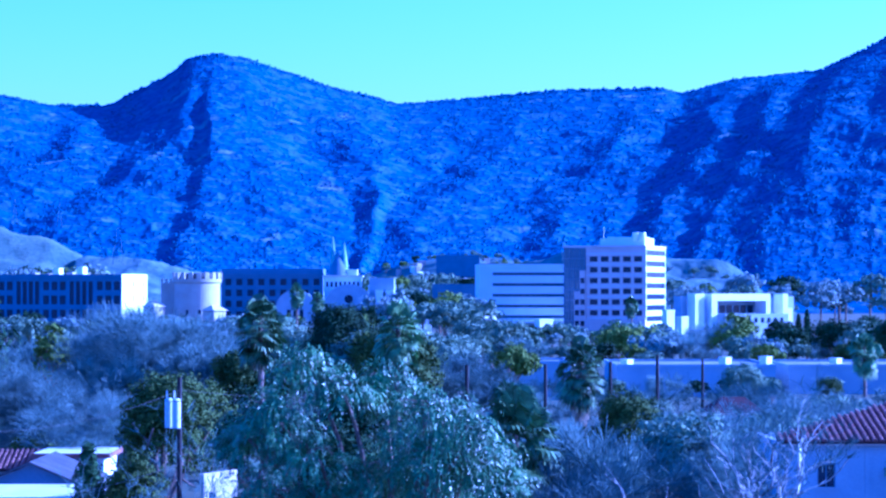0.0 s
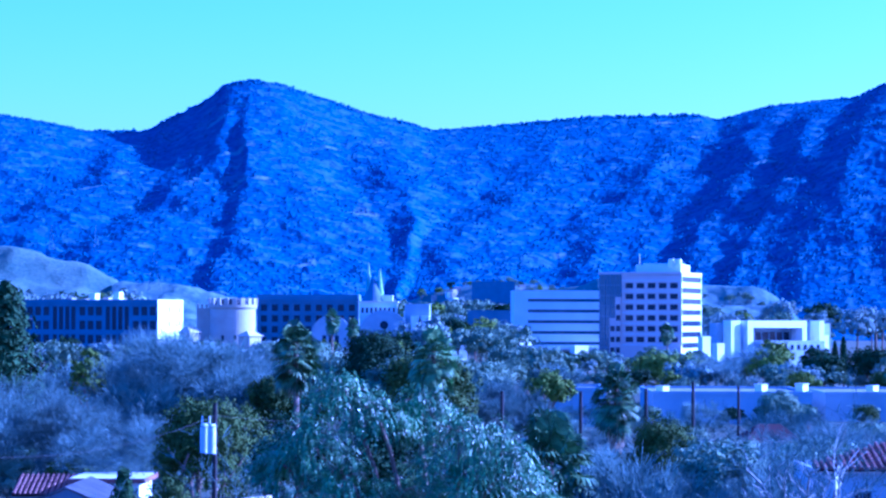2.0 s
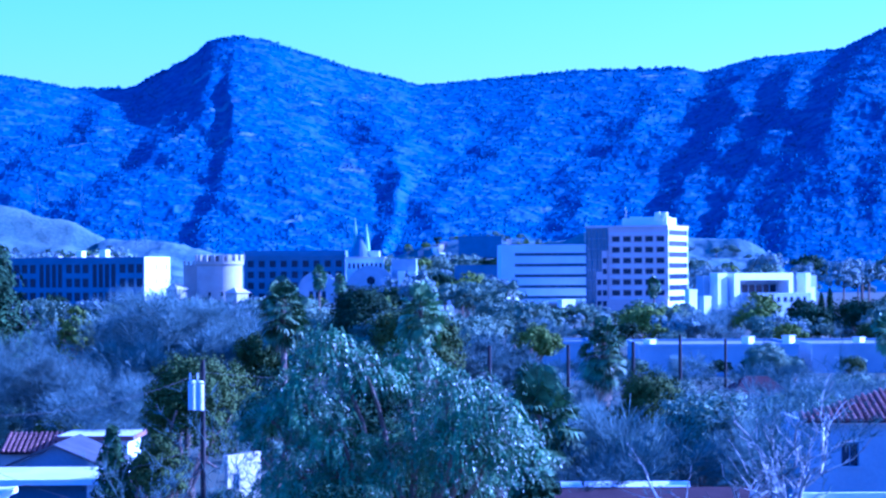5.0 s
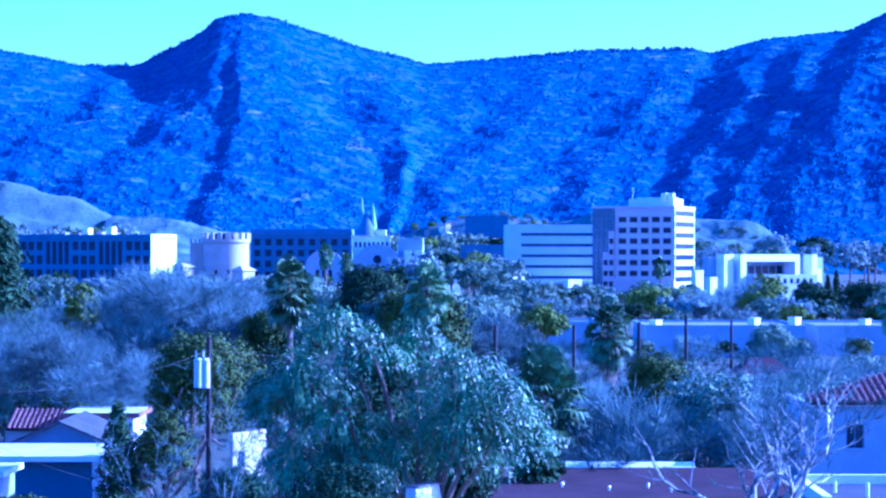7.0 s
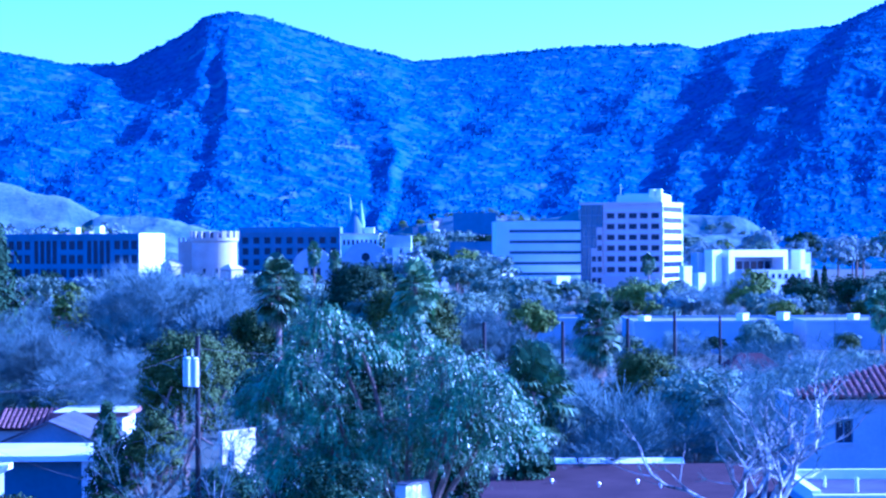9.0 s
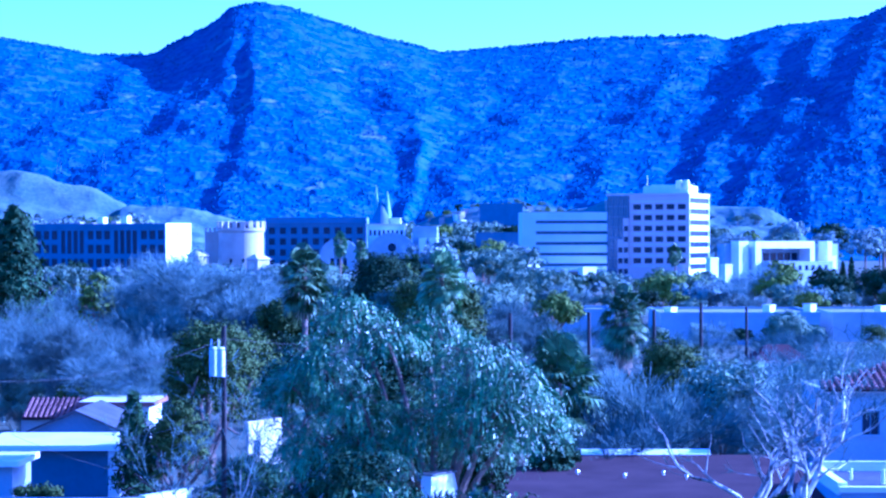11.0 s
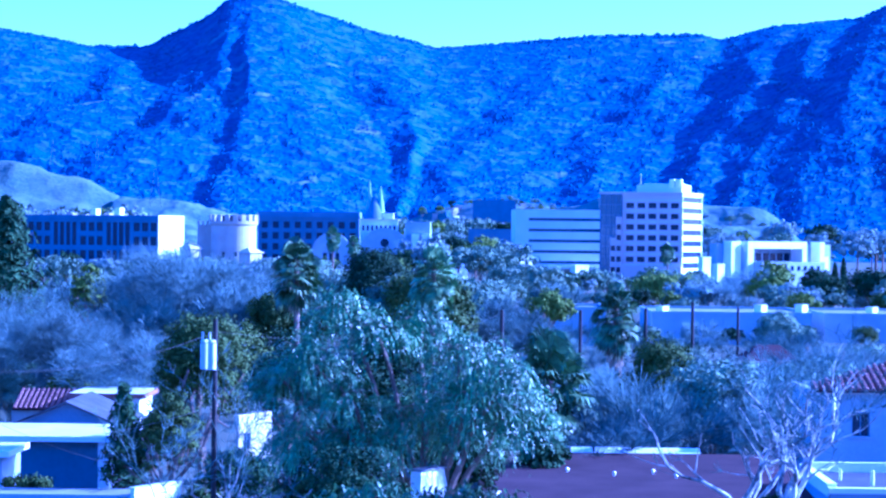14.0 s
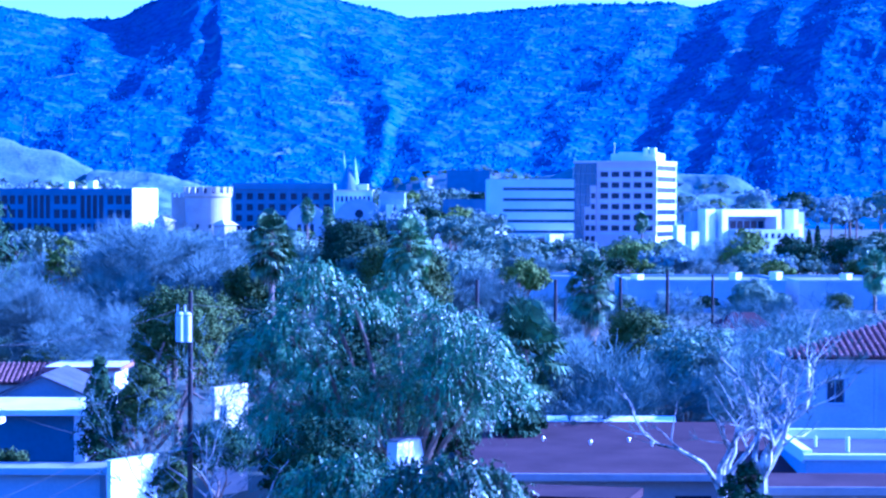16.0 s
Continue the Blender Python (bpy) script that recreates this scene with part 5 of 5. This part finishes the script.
# tall trees among the far buildings
for k in range(80):
    d = rb.uniform(900, 1250)
    bx = rb.choice((rb.uniform(-0.045, 0.016), rb.uniform(-0.045, 0.016), rb.uniform(0.098, 0.235)))
    far.append((bx * d, d, max(15 + (rb.uniform(-0.004, 0.0115) if bx > 0.09 else rb.uniform(-0.012, 0.006)) * d, 4), 0))
for k in range(34):
    d = rb.uniform(560, 840)
    bx = rb.uniform(-0.036, 0.017)
    far.append((bx * d, d, 15 + rb.uniform(-0.011, 0.003) * d, 0))

for k in range(34):
    d = rb.uniform(900, 1000)
    far.append((rb.uniform(-0.2, -0.145) * d, d, 15 + rb.uniform(0.005, 0.0135) * d, 0))

for k in range(110):
    d, x = rb.uniform(1550, 1640), rb.uniform(-90, 110)
    r = math.hypot((x - 14.64) / 105.717, (d - 1640) / 110)
    far.append((x, d, rb.uniform(3, 8), 42 * max(0.0, 1 - r ** 2.2) * 0.95 - 0.8))

for k in range(30):
    d, x = rb.uniform(1425, 1475), 164.0 + rb.uniform(-40, 42)
    r = math.hypot((x - 164.0) / 44.627, (d - 1500) / 80)
    far.append((x, d, rb.uniform(4, 9), 36 * max(0.0, 1 - r ** 2.2) * 0.95 - 0.8))

# street trees behind the warehouses
for k in range(46):
    d, bx = rb.uniform(378, 450), rb.uniform(0.02, 0.24)
    far.append((bx * d, d, 15 - rb.uniform(0.018, 0.03) * d, 0))
# the line of trees before the studios and the tower
for lo, hi, n, e0, e1 in ((0.046, 0.1, 16, 0.0115, 0.0155), (-0.2, -0.09, 30, 0.0075, 0.0125), (-0.088, -0.03, 10, 0.0085, 0.012)):
    for k in range(n):
        d = rb.uniform(510, 640)
        far.append((rb.uniform(lo, hi) * d, d, 15 - rb.uniform(e0, e1) * d, 0))
# tall trees before the foothill streets
for k in range(44):
    d, x = rb.uniform(1260, 1440), rb.uniform(-66, 26)
    far.append((x, d, 15 + rb.uniform(0.0, 0.0105) * d, 0))


def distant_trees(spots):
    """The far trees, past counting, as one joined wood: crowns of leaf clumps on short trunks."""
    rng = np.random.default_rng(77)
    slots = ["dark_leaf", "grey_leaf", "lime_leaf", "pale_twig", "bark"]
    vs, fs, ids = [], [], []
    for x, y, h, z in spots:
        w = h * rng.uniform(0.8, 1.15)
        blobs = [((rng.uniform(-0.25, 0.25) * w, rng.uniform(-0.25, 0.25) * w, h * rng.uniform(0.5, 0.78)), (w * 0.27, w * 0.27, w * 0.22)) for k in range(5)]
        c, dd = crown_points(rng, blobs, 85, 24, w * 0.08)
        v, _, f = leaves(c + np.array([x, y, z]), dd, 0.031 * h, rng, 0.5)
        o = len(vs)
        vs += v
        fs += [[q + o for q in g] for g in f]
        ids += [int(rng.choice(4, p=(0.14, 0.44, 0.14, 0.28)))] * len(f)
        v, _, f = tubes([(Vector((x, y, z - 0.5)), Vector((x, y, z + h * 0.6)), 0.03 * h, 0.015 * h)], 5)
        o = len(vs)
        vs += v
        fs += [[q + o for q in g] for g in f]
        ids += [4] * len(f)
    ob = part("distant_trees", (vs, [], fs), slots[0])
    for s in slots[1:]:
        ob.data.materials.append(M[s])
    ob.data.polygons.foreach_set("material_index", ids)
    return tagged(ob, "belt of far street trees before the studios", "tree", kind="stuff")


distant_trees(far)

# garden trees of the near streets
yard = [broadleaf("garden tree with small leaves", at(-400 - 20 * k, -90), 6.0, 6.5, lf, 90 + k, 240, 40, 0.11, group="garden trees", trunk_h=0.2) for k, lf in enumerate(("dark_leaf", "grey_leaf"))]
yard += [bare_tree("leafless grey garden tree", at(-500 - 20 * k, -90), 6.0, 0.6, 94 + k, "grey_twig", 2, 3, 6, 0.8, 0.012, 3, 24, "leafless trees", 0.1, twig_len=0.9, twig_r=0.012) for k in range(4)]
for k in range(100):
    d = rb.uniform(118, 235)
    bx = rb.uniform(-0.24, 0.23)
    h = 15 - rb.uniform(0.043, 0.075) * d
    if (bx < -0.11 and d < 170) or (-0.12 < bx < -0.03 and d < 145):
        continue
    copy_thing(rb.choice(yard[1:2] + yard[1:] if bx > 0.04 else yard), at(bx * d, d, 0, rb.uniform(0, 360), max(h, 2.5) / 6.0))
for k in range(12):
    d = rb.uniform(166, 182)
    copy_thing(yard[1 + k % 3], at((-0.205 + 0.0062 * k) * d, d, 0, 40 * k, rb.uniform(4.2, 5.6) / 6.0))
broadleaf("clipped green hedge shrub before the garages", at(-22.6, 115), 2.9, 3.0, "olive_leaf", 140, 140, 34, 0.09, trunk_h=0.1, name="shrub")
broadleaf("dark shrub below the cream wall", at(-11.63, 112), 4.73, 5.276, "dark_leaf", 97, 260, 30, 0.1, trunk_h=0.1, name="shrub")
broadleaf("dark shrub before the white shed", at(-2.85, 70), 7.88, 2.43, "dark_leaf", 98, 140, 30, 0.1, trunk_h=0.1, name="shrub")
